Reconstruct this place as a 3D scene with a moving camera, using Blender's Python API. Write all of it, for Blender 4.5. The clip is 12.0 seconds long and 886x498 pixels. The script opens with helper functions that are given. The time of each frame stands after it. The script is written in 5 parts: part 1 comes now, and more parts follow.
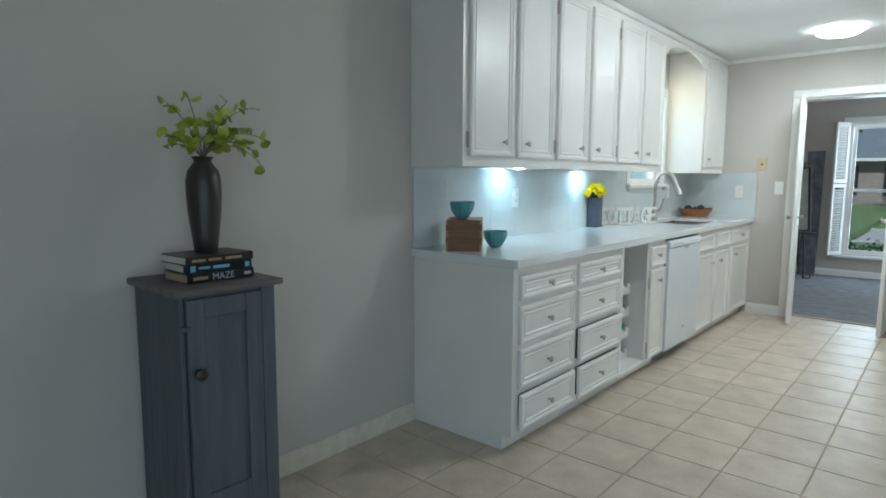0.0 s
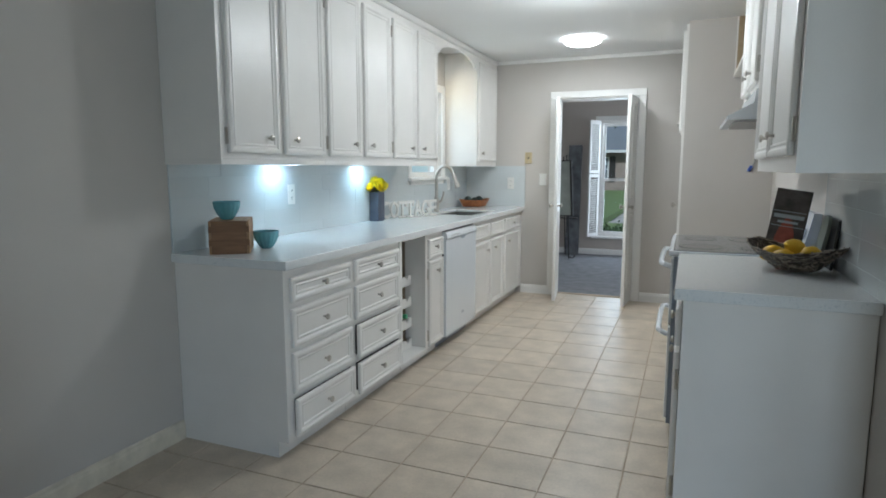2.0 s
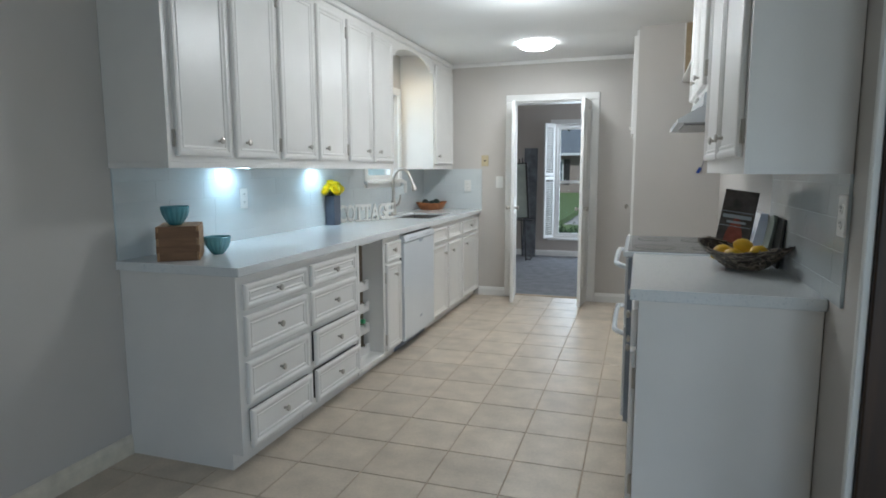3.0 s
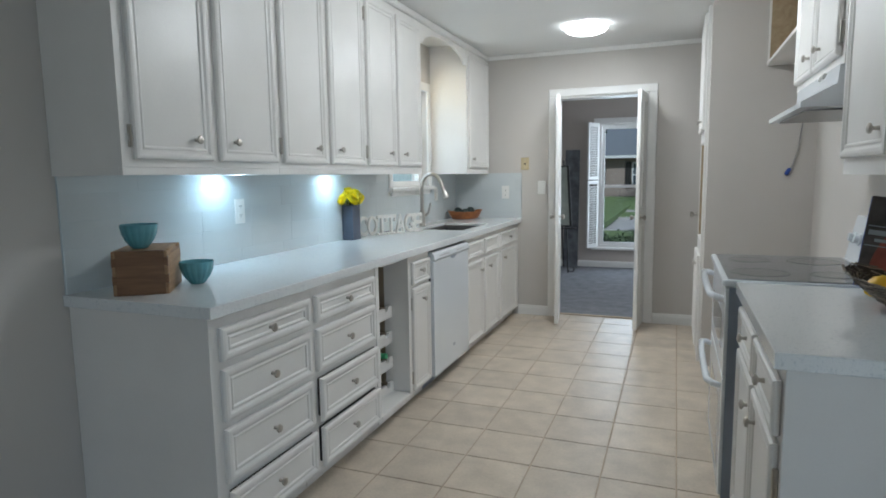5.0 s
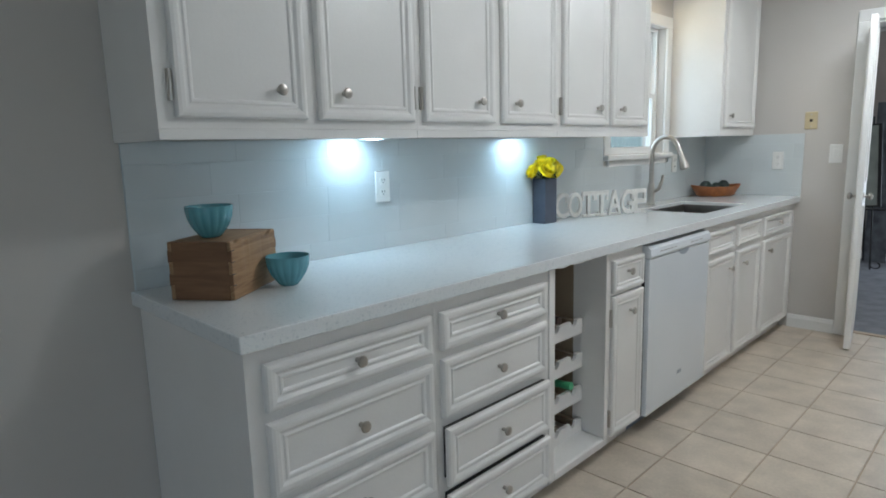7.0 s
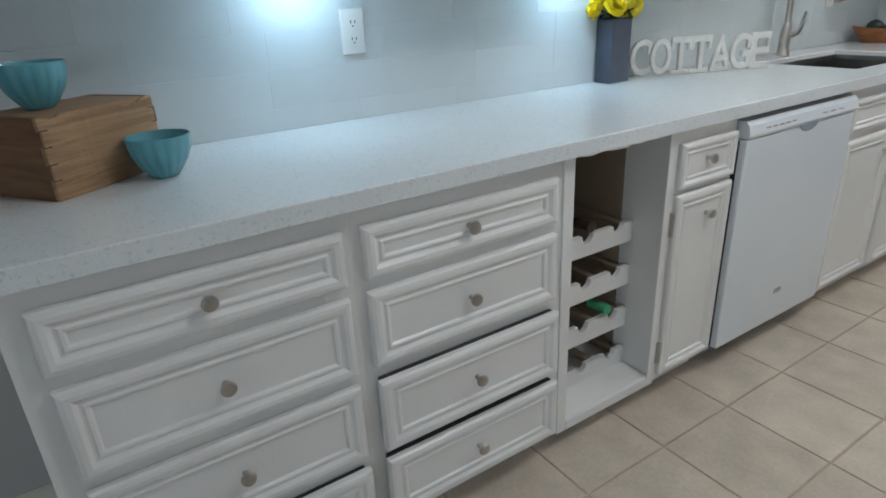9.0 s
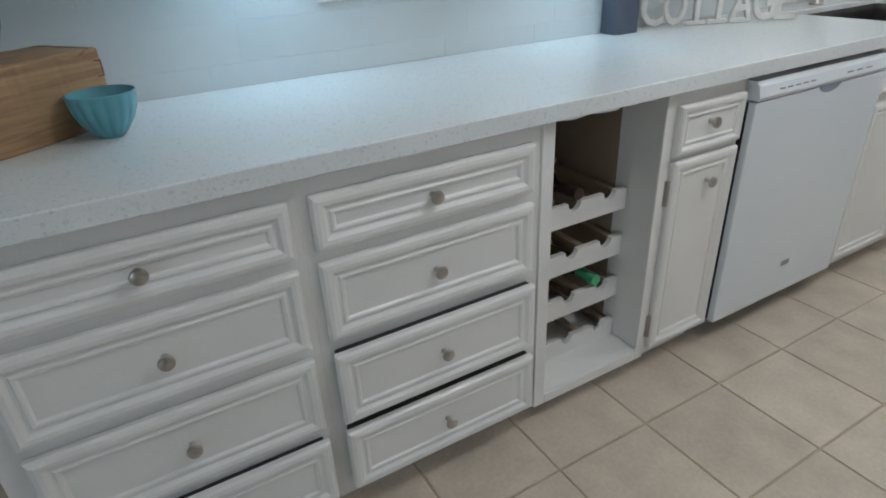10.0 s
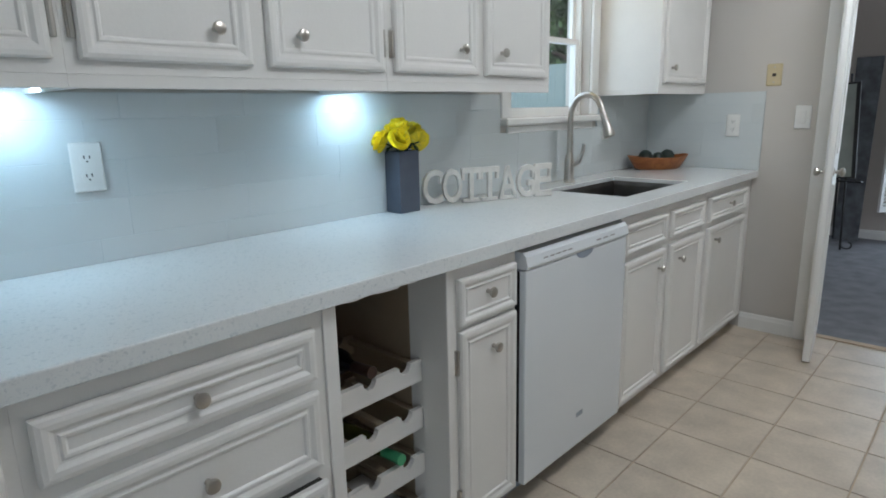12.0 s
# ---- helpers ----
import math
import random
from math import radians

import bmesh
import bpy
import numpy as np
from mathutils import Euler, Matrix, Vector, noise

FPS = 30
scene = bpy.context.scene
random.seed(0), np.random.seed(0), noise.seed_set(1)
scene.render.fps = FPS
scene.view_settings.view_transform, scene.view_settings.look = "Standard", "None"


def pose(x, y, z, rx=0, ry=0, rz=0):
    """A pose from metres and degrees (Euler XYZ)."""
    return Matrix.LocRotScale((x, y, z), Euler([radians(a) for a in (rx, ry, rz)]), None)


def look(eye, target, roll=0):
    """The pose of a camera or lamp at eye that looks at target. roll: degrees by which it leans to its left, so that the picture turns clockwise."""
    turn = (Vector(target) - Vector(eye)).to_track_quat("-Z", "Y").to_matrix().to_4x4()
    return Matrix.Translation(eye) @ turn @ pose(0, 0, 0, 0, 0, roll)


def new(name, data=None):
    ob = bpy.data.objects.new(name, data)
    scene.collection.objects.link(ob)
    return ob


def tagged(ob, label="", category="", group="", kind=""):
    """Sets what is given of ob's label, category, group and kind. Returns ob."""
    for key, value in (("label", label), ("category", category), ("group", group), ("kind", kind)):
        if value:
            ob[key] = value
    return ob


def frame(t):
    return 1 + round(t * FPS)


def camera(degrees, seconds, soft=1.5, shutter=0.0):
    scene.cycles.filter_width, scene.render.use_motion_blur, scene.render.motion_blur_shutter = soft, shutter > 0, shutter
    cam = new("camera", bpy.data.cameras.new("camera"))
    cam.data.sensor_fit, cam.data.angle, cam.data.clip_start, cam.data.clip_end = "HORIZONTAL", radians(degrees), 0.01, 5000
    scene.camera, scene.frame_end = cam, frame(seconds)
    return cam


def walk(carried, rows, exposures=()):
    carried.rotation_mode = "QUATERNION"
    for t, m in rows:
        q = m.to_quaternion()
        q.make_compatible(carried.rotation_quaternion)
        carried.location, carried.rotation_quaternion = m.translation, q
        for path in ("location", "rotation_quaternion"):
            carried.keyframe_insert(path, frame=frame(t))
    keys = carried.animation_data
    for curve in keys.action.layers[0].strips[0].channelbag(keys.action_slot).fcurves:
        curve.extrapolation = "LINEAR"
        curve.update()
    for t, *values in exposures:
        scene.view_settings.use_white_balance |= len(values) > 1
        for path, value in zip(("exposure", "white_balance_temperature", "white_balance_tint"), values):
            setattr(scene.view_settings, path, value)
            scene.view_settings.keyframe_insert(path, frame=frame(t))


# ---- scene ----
cam = camera(73.0, 12.0, 1.8)
PATH = [
    (0, (2.113, -2.21, 1.278), (0.82, -0.703, 1.041), 0.3),
    (0.5, (2.143, -2.173, 1.284), (0.931, -0.602, 1.031), -0.1),
    (1, (2.176, -2.127, 1.294), (1.111, -0.456, 1.027), -0.4),
    (1.5, (2.213, -2.104, 1.305), (1.318, -0.336, 1.033), -0.3),
    (2, (2.239, -2.091, 1.314), (1.489, -0.256, 1.046), -0.0),
    (2.5, (2.242, -2.078, 1.314), (1.583, -0.208, 1.051), -0.0),
    (3, (2.232, -2.068, 1.312), (1.613, -0.183, 1.054), -0.2),
    (5, (1.997, -1.441, 1.312), (1.277, 0.409, 1.071), -0.8),
    (5.5, (1.906, -1.206, 1.321), (1.01, 0.567, 1.087), -0.9),
    (6, (1.87, -0.983, 1.307), (0.768, 0.67, 1.075), -1.2),
    (6.5, (1.842, -0.765, 1.299), (0.573, 0.76, 1.045), -1.4),
    (8.5, (1.674, 0.04, 1.243), (0.102, 1.086, 0.584), -2.5),
    (9, (1.629, 0.169, 1.234), (0.069, 1.152, 0.458), -2.9),
    (9.5, (1.614, 0.266, 1.232), (0.068, 1.19, 0.361), -2.9),
    (10, (1.625, 0.335, 1.24), (0.076, 1.193, 0.311), -2.8),
    (10.5, (1.643, 0.38, 1.254), (0.071, 1.219, 0.344), -2.9),
    (11, (1.659, 0.406, 1.268), (0.091, 1.356, 0.468), -2.5),
    (11.5, (1.652, 0.424, 1.265), (0.173, 1.623, 0.651), -2.1),
    (12, (1.648, 0.449, 1.273), (0.311, 1.866, 0.822), -1.3),
]
# the camera's own brightness and white balance
LOOKS = [(0.0, -0.28, 5640, 0), (0.5, -0.25, 5700, 3), (1.5, -0.32, 5770, 5), (2.5, -0.42, 5780, 7), (5.0, -0.56, 5780, 7), (6.5, -0.63, 5760, 7), (8.5, -0.65, 5760, 8), (9.5, -0.71, 5800, 8), (10.5, -0.67, 5830, 9), (11.5, -0.71, 5770, 8), (12.0, -0.84, 5770, 8)]
walk(cam, [(t, look(eye, target, roll)) for t, eye, target, roll in PATH], LOOKS)

# ---- light ----
world = bpy.data.worlds.new("world")
scene.world = world
world.use_nodes = True
wn = world.node_tree.nodes
sky = wn.new("ShaderNodeTexSky")
sky.sky_type = "NISHITA"
sky.sun_disc = False
sky.sun_elevation, sky.sun_rotation = radians(42), radians(156)
wn["Background"].inputs["Strength"].default_value = 0.15
world.node_tree.links.new(sky.outputs["Color"], wn["Background"].inputs["Color"])


def lamp(name, kind, m, energy, color, size=0.1, size_y=None, spot=None):
    data = bpy.data.lights.new(name, kind)
    data.energy, data.color = energy, color
    if kind == "AREA":
        data.size = size
        if size_y:
            data.shape, data.size_y = "RECTANGLE", size_y
    elif kind == "SUN":
        data.angle = size
    else:
        data.shadow_soft_size = size
    if spot:
        data.spot_size, data.spot_blend = radians(spot), 0.6
    ob = new(name, data)
    ob.matrix_world = m
    return ob


# sun from behind the house, daylight in the dining windows, the lamps of the kitchen
lamp("sun", "SUN", look((0, 0, 10), (-2.0, 4.5, 5.5)), 4.5, (1.0, 0.96, 0.9), radians(1))
lamp("dining_window_light", "AREA", look((3.55, -4.32, 0.70), (2.9, -1.0, 0.15)), 19, (0.68, 0.85, 1.0), 1.6, 1.2)
lamp("side_window_light", "AREA", look((5.33, -2.9, 1.0), (0, -1.6, 0.5)), 19, (0.76, 0.89, 1.0), 1.4, 1.4)
lamp("front_window_light", "AREA", look((1.405, 7.35, 1.2), (1.405, 5, 0.9)), 28, (0.85, 0.93, 1.0), 0.8, 1.6)
# added fill that brightens the front room from an unseen, invented opening
lamp("front_room_fill_light", "AREA", look((4.42, 5.9, 1.25), (1.0, 5.9, 1.0)), 44, (0.95, 0.97, 1.0), 1.4, 1.6)
lamp("kitchen_window_light", "AREA", look((-0.16, 2.99, 1.63), (1.0, 3.02, 1.45)), 6, (0.88, 0.96, 1.0), 0.62, 0.72)
lamp("ceiling_bulb", "AREA", look((1.34, 3.22, 2.325), (1.34, 3.22, 0)), 13, (1.0, 0.985, 0.94), 0.24, 0.24)
lamp("ceiling_bulb", "POINT", pose(1.58, 1.58, 2.24), 30, (1.0, 0.985, 0.94), 0.07)
lamp("sink_bulb", "SPOT", look((0.17, 2.95, 2.38), (0.17, 3.02, 0.9)), 11, (1.0, 0.74, 0.38), 0.05, spot=150)
for y in (0.77, 1.70):
    lamp("puck_light_bulb", "AREA", look((0.11, y, 1.341), (0.045, y, 0.9)), 2.0, (0.62, 0.86, 1.0), 0.14, 0.06)


# ---- materials ----
def mat(name, color, rough=0.5, metal=0.0, vary=0.08, scale=6.0, bump=0.0, bscale=60.0, spec=0.5, coat=0.0,
        fine=0.0, per_object=0.0, per_island=0.0):
    """A plain surface with stains at two scales and a fine relief."""
    m = bpy.data.materials.new(name)
    m.use_nodes = True
    nt = m.node_tree
    n, link = nt.nodes, nt.links.new
    b = n["Principled BSDF"]
    b.inputs["Roughness"].default_value, b.inputs["Metallic"].default_value = rough, metal
    b.inputs["Specular IOR Level"].default_value, b.inputs["Coat Weight"].default_value = spec, coat
    tc = n.new("ShaderNodeNewGeometry")
    big = n.new("ShaderNodeTexNoise")
    big.inputs["Scale"].default_value, big.inputs["Detail"].default_value = scale, 4
    link(tc.outputs["Position"], big.inputs["Vector"])
    ramp = n.new("ShaderNodeMapRange")
    ramp.inputs[1].default_value, ramp.inputs[2].default_value = 0.3, 0.7
    ramp.inputs[3].default_value, ramp.inputs[4].default_value = 1 - vary, 1 + vary
    link(big.outputs["Fac"], ramp.inputs[0])
    last = ramp.outputs[0]
    if per_object or per_island:
        src = n.new("ShaderNodeObjectInfo") if per_object else n.new("ShaderNodeNewGeometry")
        r2 = n.new("ShaderNodeMapRange")
        amount = per_object or per_island
        r2.inputs[3].default_value, r2.inputs[4].default_value = 1 - amount, 1 + amount
        link(src.outputs["Random" if per_object else "Random Per Island"], r2.inputs[0])
        mul = n.new("ShaderNodeMath")
        mul.operation = "MULTIPLY"
        link(last, mul.inputs[0]), link(r2.outputs[0], mul.inputs[1])
        last = mul.outputs[0]
    if fine:
        g = n.new("ShaderNodeTexNoise")
        g.inputs["Scale"].default_value, g.inputs["Detail"].default_value = bscale * 2, 3
        link(tc.outputs["Position"], g.inputs["Vector"])
        r3 = n.new("ShaderNodeMapRange")
        r3.inputs[1].default_value, r3.inputs[2].default_value = 0.3, 0.7
        r3.inputs[3].default_value, r3.inputs[4].default_value = 1 - fine, 1 + fine
        link(g.outputs["Fac"], r3.inputs[0])
        mul = n.new("ShaderNodeMath")
        mul.operation = "MULTIPLY"
        link(last, mul.inputs[0]), link(r3.outputs[0], mul.inputs[1])
        last = mul.outputs[0]
    sc = n.new("ShaderNodeVectorMath")
    sc.operation = "SCALE"
    sc.inputs[0].default_value = color
    link(last, sc.inputs["Scale"])
    link(sc.outputs[0], b.inputs["Base Color"])
    if bump:
        nb = n.new("ShaderNodeTexNoise")
        nb.inputs["Scale"].default_value, nb.inputs["Detail"].default_value = bscale, 5
        link(tc.outputs["Position"], nb.inputs["Vector"])
        bp = n.new("ShaderNodeBump")
        bp.inputs["Strength"].default_value, bp.inputs["Distance"].default_value = bump, 0.004
        link(nb.outputs["Fac"], bp.inputs["Height"])
        link(bp.outputs["Normal"], b.inputs["Normal"])
    return m


def wood(name, dark, light, rough=0.5, stretch=(18, 18, 2.0), bump=0.15):
    """Grain lines along the local z axis."""
    m = bpy.data.materials.new(name)
    m.use_nodes = True
    nt = m.node_tree
    n, link = nt.nodes, nt.links.new
    b = n["Principled BSDF"]
    b.inputs["Roughness"].default_value = rough
    tc, mp = n.new("ShaderNodeTexCoord"), n.new("ShaderNodeMapping")
    mp.inputs["Scale"].default_value = stretch
    link(tc.outputs["Object"], mp.inputs["Vector"])
    no = n.new("ShaderNodeTexNoise")
    no.inputs["Scale"].default_value, no.inputs["Detail"].default_value, no.inputs["Distortion"].default_value = 2.2, 7, 0.8
    link(mp.outputs["Vector"], no.inputs["Vector"])
    cr = n.new("ShaderNodeValToRGB")
    cr.color_ramp.elements[0].position, cr.color_ramp.elements[1].position = 0.32, 0.68
    cr.color_ramp.elements[0].color, cr.color_ramp.elements[1].color = (*dark, 1), (*light, 1)
    link(no.outputs["Fac"], cr.inputs["Fac"])
    link(cr.outputs["Color"], b.inputs["Base Color"])
    bp = n.new("ShaderNodeBump")
    bp.inputs["Strength"].default_value, bp.inputs["Distance"].default_value = bump, 0.002
    link(no.outputs["Fac"], bp.inputs["Height"])
    link(bp.outputs["Normal"], b.inputs["Normal"])
    return m


def glow(name, color, strength):
    m = bpy.data.materials.new(name)
    m.use_nodes = True
    b = m.node_tree.nodes["Principled BSDF"]
    b.inputs["Base Color"].default_value = (0.9, 0.9, 0.9, 1)
    b.inputs["Emission Color"].default_value, b.inputs["Emission Strength"].default_value = (*color, 1), strength
    return m


def clear_glass(name, color=(1, 1, 1), rough=0.0):
    """Thin pane: mostly see-through, with a mirror-like sheen."""
    m = bpy.data.materials.new(name)
    m.use_nodes = True
    nt = m.node_tree
    n, link = nt.nodes, nt.links.new
    tr, gl, mix, lw = (n.new("ShaderNode" + k) for k in ("BsdfTransparent", "BsdfGlossy", "MixShader", "LayerWeight"))
    tr.inputs["Color"].default_value = (*color, 1)
    gl.inputs["Roughness"].default_value = rough
    lw.inputs["Blend"].default_value = 0.5
    pw, ma = n.new("ShaderNodeMath"), n.new("ShaderNodeMath")
    pw.operation, ma.operation = "POWER", "MULTIPLY_ADD"
    pw.inputs[1].default_value, ma.inputs[1].default_value, ma.inputs[2].default_value = 4.0, 0.5, 0.025
    link(lw.outputs["Facing"], pw.inputs[0]), link(pw.outputs[0], ma.inputs[0])
    link(ma.outputs[0], mix.inputs[0]), link(tr.outputs[0], mix.inputs[1]), link(gl.outputs[0], mix.inputs[2])
    link(mix.outputs[0], n["Material Output"].inputs["Surface"])
    return m


def quartz(name):
    """White engineered stone with grey flecks and a few glittering chips."""
    m = bpy.data.materials.new(name)
    m.use_nodes = True
    nt = m.node_tree
    n, link = nt.nodes, nt.links.new
    b = n["Principled BSDF"]
    tc = n.new("ShaderNodeTexCoord")
    v1, v2, big = n.new("ShaderNodeTexVoronoi"), n.new("ShaderNodeTexVoronoi"), n.new("ShaderNodeTexNoise")
    v1.inputs["Scale"].default_value, v2.inputs["Scale"].default_value, big.inputs["Scale"].default_value = 480, 190, 5
    for k in (v1, v2, big):
        link(tc.outputs["Object"], k.inputs["Vector"])
    c1, c2 = n.new("ShaderNodeValToRGB"), n.new("ShaderNodeValToRGB")
    e = c1.color_ramp.elements
    e[0].position, e[0].color, e[1].position, e[1].color = 0.0, (0.65, 0.685, 0.705, 1), 0.14, (0.78, 0.80, 0.80, 1)
    e = c2.color_ramp.elements
    e[0].position, e[0].color, e[1].position, e[1].color = 0.02, (0.80, 0.82, 0.84, 1), 0.10, (1, 1, 1, 1)
    sep = n.new("ShaderNodeSeparateColor")
    link(v1.outputs["Color"], sep.inputs[0]), link(sep.outputs[0], c1.inputs["Fac"])
    sep2 = n.new("ShaderNodeSeparateColor")
    link(v2.outputs["Color"], sep2.inputs[0]), link(sep2.outputs[1], c2.inputs["Fac"])
    mix = n.new("ShaderNodeMix")
    mix.data_type, mix.blend_type = "RGBA", "MULTIPLY"
    mix.inputs["Factor"].default_value = 0.8
    link(c1.outputs["Color"], mix.inputs["A"]), link(c2.outputs["Color"], mix.inputs["B"])
    link(mix.outputs["Result"], b.inputs["Base Color"])
    b.inputs["Roughness"].default_value, b.inputs["Specular IOR Level"].default_value = 0.045, 0.5
    return m


M_WALL = mat("wall_paint", (0.555, 0.523, 0.487), 0.75, vary=0.03, scale=1.6, bump=0.10, bscale=220, fine=0.012, spec=0.3)
M_WALL2 = mat("taupe_wall_paint", (0.50, 0.452, 0.410), 0.8, vary=0.03, scale=1.6, bump=0.1, bscale=220, spec=0.3)
M_CEIL = mat("ceiling_paint", (0.80, 0.795, 0.78), 0.85, vary=0.02, scale=1.5, bump=0.18, bscale=160, spec=0.2)
M_CREAM = mat("worn_cream_paint", (0.70, 0.64, 0.53), 0.5, vary=0.12, scale=14, bump=0.3, bscale=60)
M_TRIM = mat("trim_paint", (0.79, 0.78, 0.755), 0.4, vary=0.03, scale=5, bump=0.05, bscale=120)
M_CAB = mat("cabinet_paint", (0.81, 0.79, 0.76), 0.34, vary=0.025, scale=4, bump=0.06, bscale=90, fine=0.01)
M_CABIN = mat("cabinet_inside", (0.33, 0.26, 0.18), 0.6, vary=0.12, scale=5, bump=0.1, bscale=60)
# near-black colour that paints shade into narrow gaps
M_GAPSHADE = mat("painted_gap_shade", (0.03, 0.028, 0.025), 0.8, vary=0.1)
M_STONE = quartz("white_quartz")
M_TILE = mat("floor_tile", (0.575, 0.495, 0.40), 0.40, vary=0.13, scale=7, bump=0.05, bscale=40, fine=0.06, per_object=0.05)
M_GROUT = mat("grout", (0.48, 0.385, 0.28), 0.9, vary=0.12, scale=9, bump=0.3, bscale=150)
M_SPLASH = mat("glass_tile", (0.60, 0.635, 0.64), 0.12, vary=0.03, scale=3, per_object=0.025, coat=0.3)
M_SGROUT = mat("tile_grout", (0.57, 0.635, 0.65), 0.8, vary=0.05)
M_NICKEL = mat("brushed_nickel", (0.52, 0.49, 0.45), 0.28, metal=1.0, vary=0.06, scale=40)
M_STEEL = mat("stainless_steel", (0.34, 0.34, 0.34), 0.3, metal=1.0, vary=0.05, scale=20, bump=0.03, bscale=200)
M_APPL = mat("white_enamel", (0.77, 0.805, 0.84), 0.2, vary=0.015, scale=3, coat=0.3)
M_APPGREY = mat("grey_enamel", (0.27, 0.31, 0.38), 0.35, vary=0.05, scale=5)
M_COOK = mat("cooktop_glass", (0.17, 0.175, 0.18), 0.12, vary=0.1, scale=300)
M_RING = mat("cooktop_ring", (0.10, 0.10, 0.105), 0.15, vary=0.1, scale=300)
M_OVENGL = mat("oven_window", (0.35, 0.36, 0.36), 0.08, vary=0.1)
M_CARPET = mat("grey_carpet", (0.235, 0.235, 0.25), 0.95, vary=0.16, scale=9, bump=0.9, bscale=420, fine=0.15, spec=0.1)
M_PLASTIC = mat("white_plastic", (0.80, 0.79, 0.76), 0.35, vary=0.02)
M_IVORY = mat("almond_plastic", (0.56, 0.47, 0.29), 0.4, vary=0.05, scale=30)
M_TEAL = mat("teal_glaze", (0.10, 0.30, 0.35), 0.18, vary=0.12, scale=12, coat=0.4)
M_BOX = wood("old_pine", (0.235, 0.130, 0.062), (0.40, 0.245, 0.122), 0.6, stretch=(2.5, 30, 30))
M_BOXEND = wood("old_pine_end", (0.14, 0.068, 0.032), (0.22, 0.115, 0.055), 0.6, stretch=(30, 3, 25))
M_GREYWD = wood("painted_grey_wood", (0.075, 0.086, 0.102), (0.108, 0.118, 0.134), 0.55, stretch=(14, 14, 1.2), bump=0.25)
M_GREYTOP = wood("worn_brown_top", (0.09, 0.08, 0.075), (0.16, 0.145, 0.135), 0.5, stretch=(14, 1.2, 14), bump=0.25)
M_BROWNKNOB = mat("dark_wood_knob", (0.03, 0.02, 0.016), 0.35, vary=0.1)
M_VASE = mat("dark_stoneware", (0.030, 0.026, 0.024), 0.38, vary=0.2, scale=14, bump=0.15, bscale=60)
M_GLEAF = mat("eucalyptus_leaf", (0.36, 0.42, 0.045), 0.45, vary=0.15, scale=30, per_object=0.25)
M_STEM = mat("stem", (0.12, 0.115, 0.07), 0.6, vary=0.15, scale=40)
M_PAPER = mat("page_block", (0.62, 0.59, 0.53), 0.8, vary=0.08, scale=20, bump=0.3, bscale=300)
M_PAPER2 = mat("tan_page_block", (0.45, 0.33, 0.24), 0.8, vary=0.08, scale=20, bump=0.3, bscale=300)
M_BOOKD = mat("black_cover", (0.013, 0.012, 0.012), 0.3, vary=0.2, scale=20)
M_BOOKN = mat("brown_black_cover", (0.022, 0.016, 0.013), 0.35, vary=0.2, scale=20)
M_BOOKB = mat("dark_blue_cover", (0.008, 0.016, 0.026), 0.3, vary=0.2, scale=20)
M_INKW = mat("light_print", (0.42, 0.45, 0.47), 0.5)
M_INKG = mat("gold_print", (0.38, 0.27, 0.14), 0.5)
M_INKB = mat("pale_blue_print", (0.22, 0.48, 0.60), 0.5)
M_SLATE = mat("slate_grey_ceramic", (0.075, 0.085, 0.115), 0.45, vary=0.1, scale=20)
M_YELLOW = mat("yellow_petals", (0.85, 0.66, 0.008), 0.5, vary=0.12, scale=40, per_island=0.15)
M_DKGREEN = mat("dark_green_leaf", (0.03, 0.055, 0.015), 0.5, vary=0.2, scale=30)
M_SIGN = mat("whitewashed_wood", (0.72, 0.70, 0.66), 0.7, vary=0.10, scale=25, bump=0.4, bscale=70)
M_SIGNEDGE = mat("sign_tan_edge", (0.42, 0.37, 0.30), 0.75, vary=0.15, scale=25)
M_BOWLWD = wood("orange_wood", (0.20, 0.062, 0.015), (0.38, 0.135, 0.035), 0.4, stretch=(3, 20, 20))
M_BALL = mat("dark_green_ball", (0.018, 0.032, 0.026), 0.5, vary=0.3, scale=30, bump=0.4, bscale=60)
M_LEMON = mat("lemon_skin", (0.72, 0.44, 0.02), 0.45, vary=0.08, scale=30, bump=0.25, bscale=120)
M_TWIG = mat("twig", (0.19, 0.155, 0.12), 0.4, vary=0.3, scale=40, per_island=0.85)
M_LAMPGLASS = glow("lit_glass_shade", (1.0, 0.985, 0.94), 17.0)
M_PUCK = glow("lit_puck_lens", (0.75, 0.9, 1.0), 2.0)
M_GLASS = clear_glass("window_glass", (0.96, 0.98, 0.98))
M_BOTTLE = mat("black_bottle_glass", (0.012, 0.010, 0.014), 0.08, vary=0.1)
M_BOTTLEG = mat("green_bottle_glass", (0.07, 0.075, 0.02), 0.08, vary=0.1)
M_FOIL = mat("brown_foil", (0.05, 0.026, 0.02), 0.35, vary=0.1)
M_FOILG = mat("green_foil", (0.09, 0.40, 0.19), 0.35, vary=0.1)
M_BROWN = wood("dark_walnut", (0.018, 0.008, 0.003), (0.045, 0.02, 0.008), 0.5, stretch=(14, 14, 1.5))
M_BLACK = mat("black_satin", (0.012, 0.012, 0.013), 0.4, vary=0.1)
M_BLUE = mat("blue_plastic", (0.03, 0.07, 0.30), 0.4, vary=0.1)
M_CORD = mat("grey_cord", (0.30, 0.29, 0.29), 0.6)
M_GRASS = mat("lawn", (0.105, 0.16, 0.055), 0.9, vary=0.3, scale=3, bump=0.8, bscale=60, fine=0.25)
M_ROAD = mat("concrete_road", (0.32, 0.32, 0.315), 0.9, vary=0.1, scale=2, bump=0.3, bscale=60)
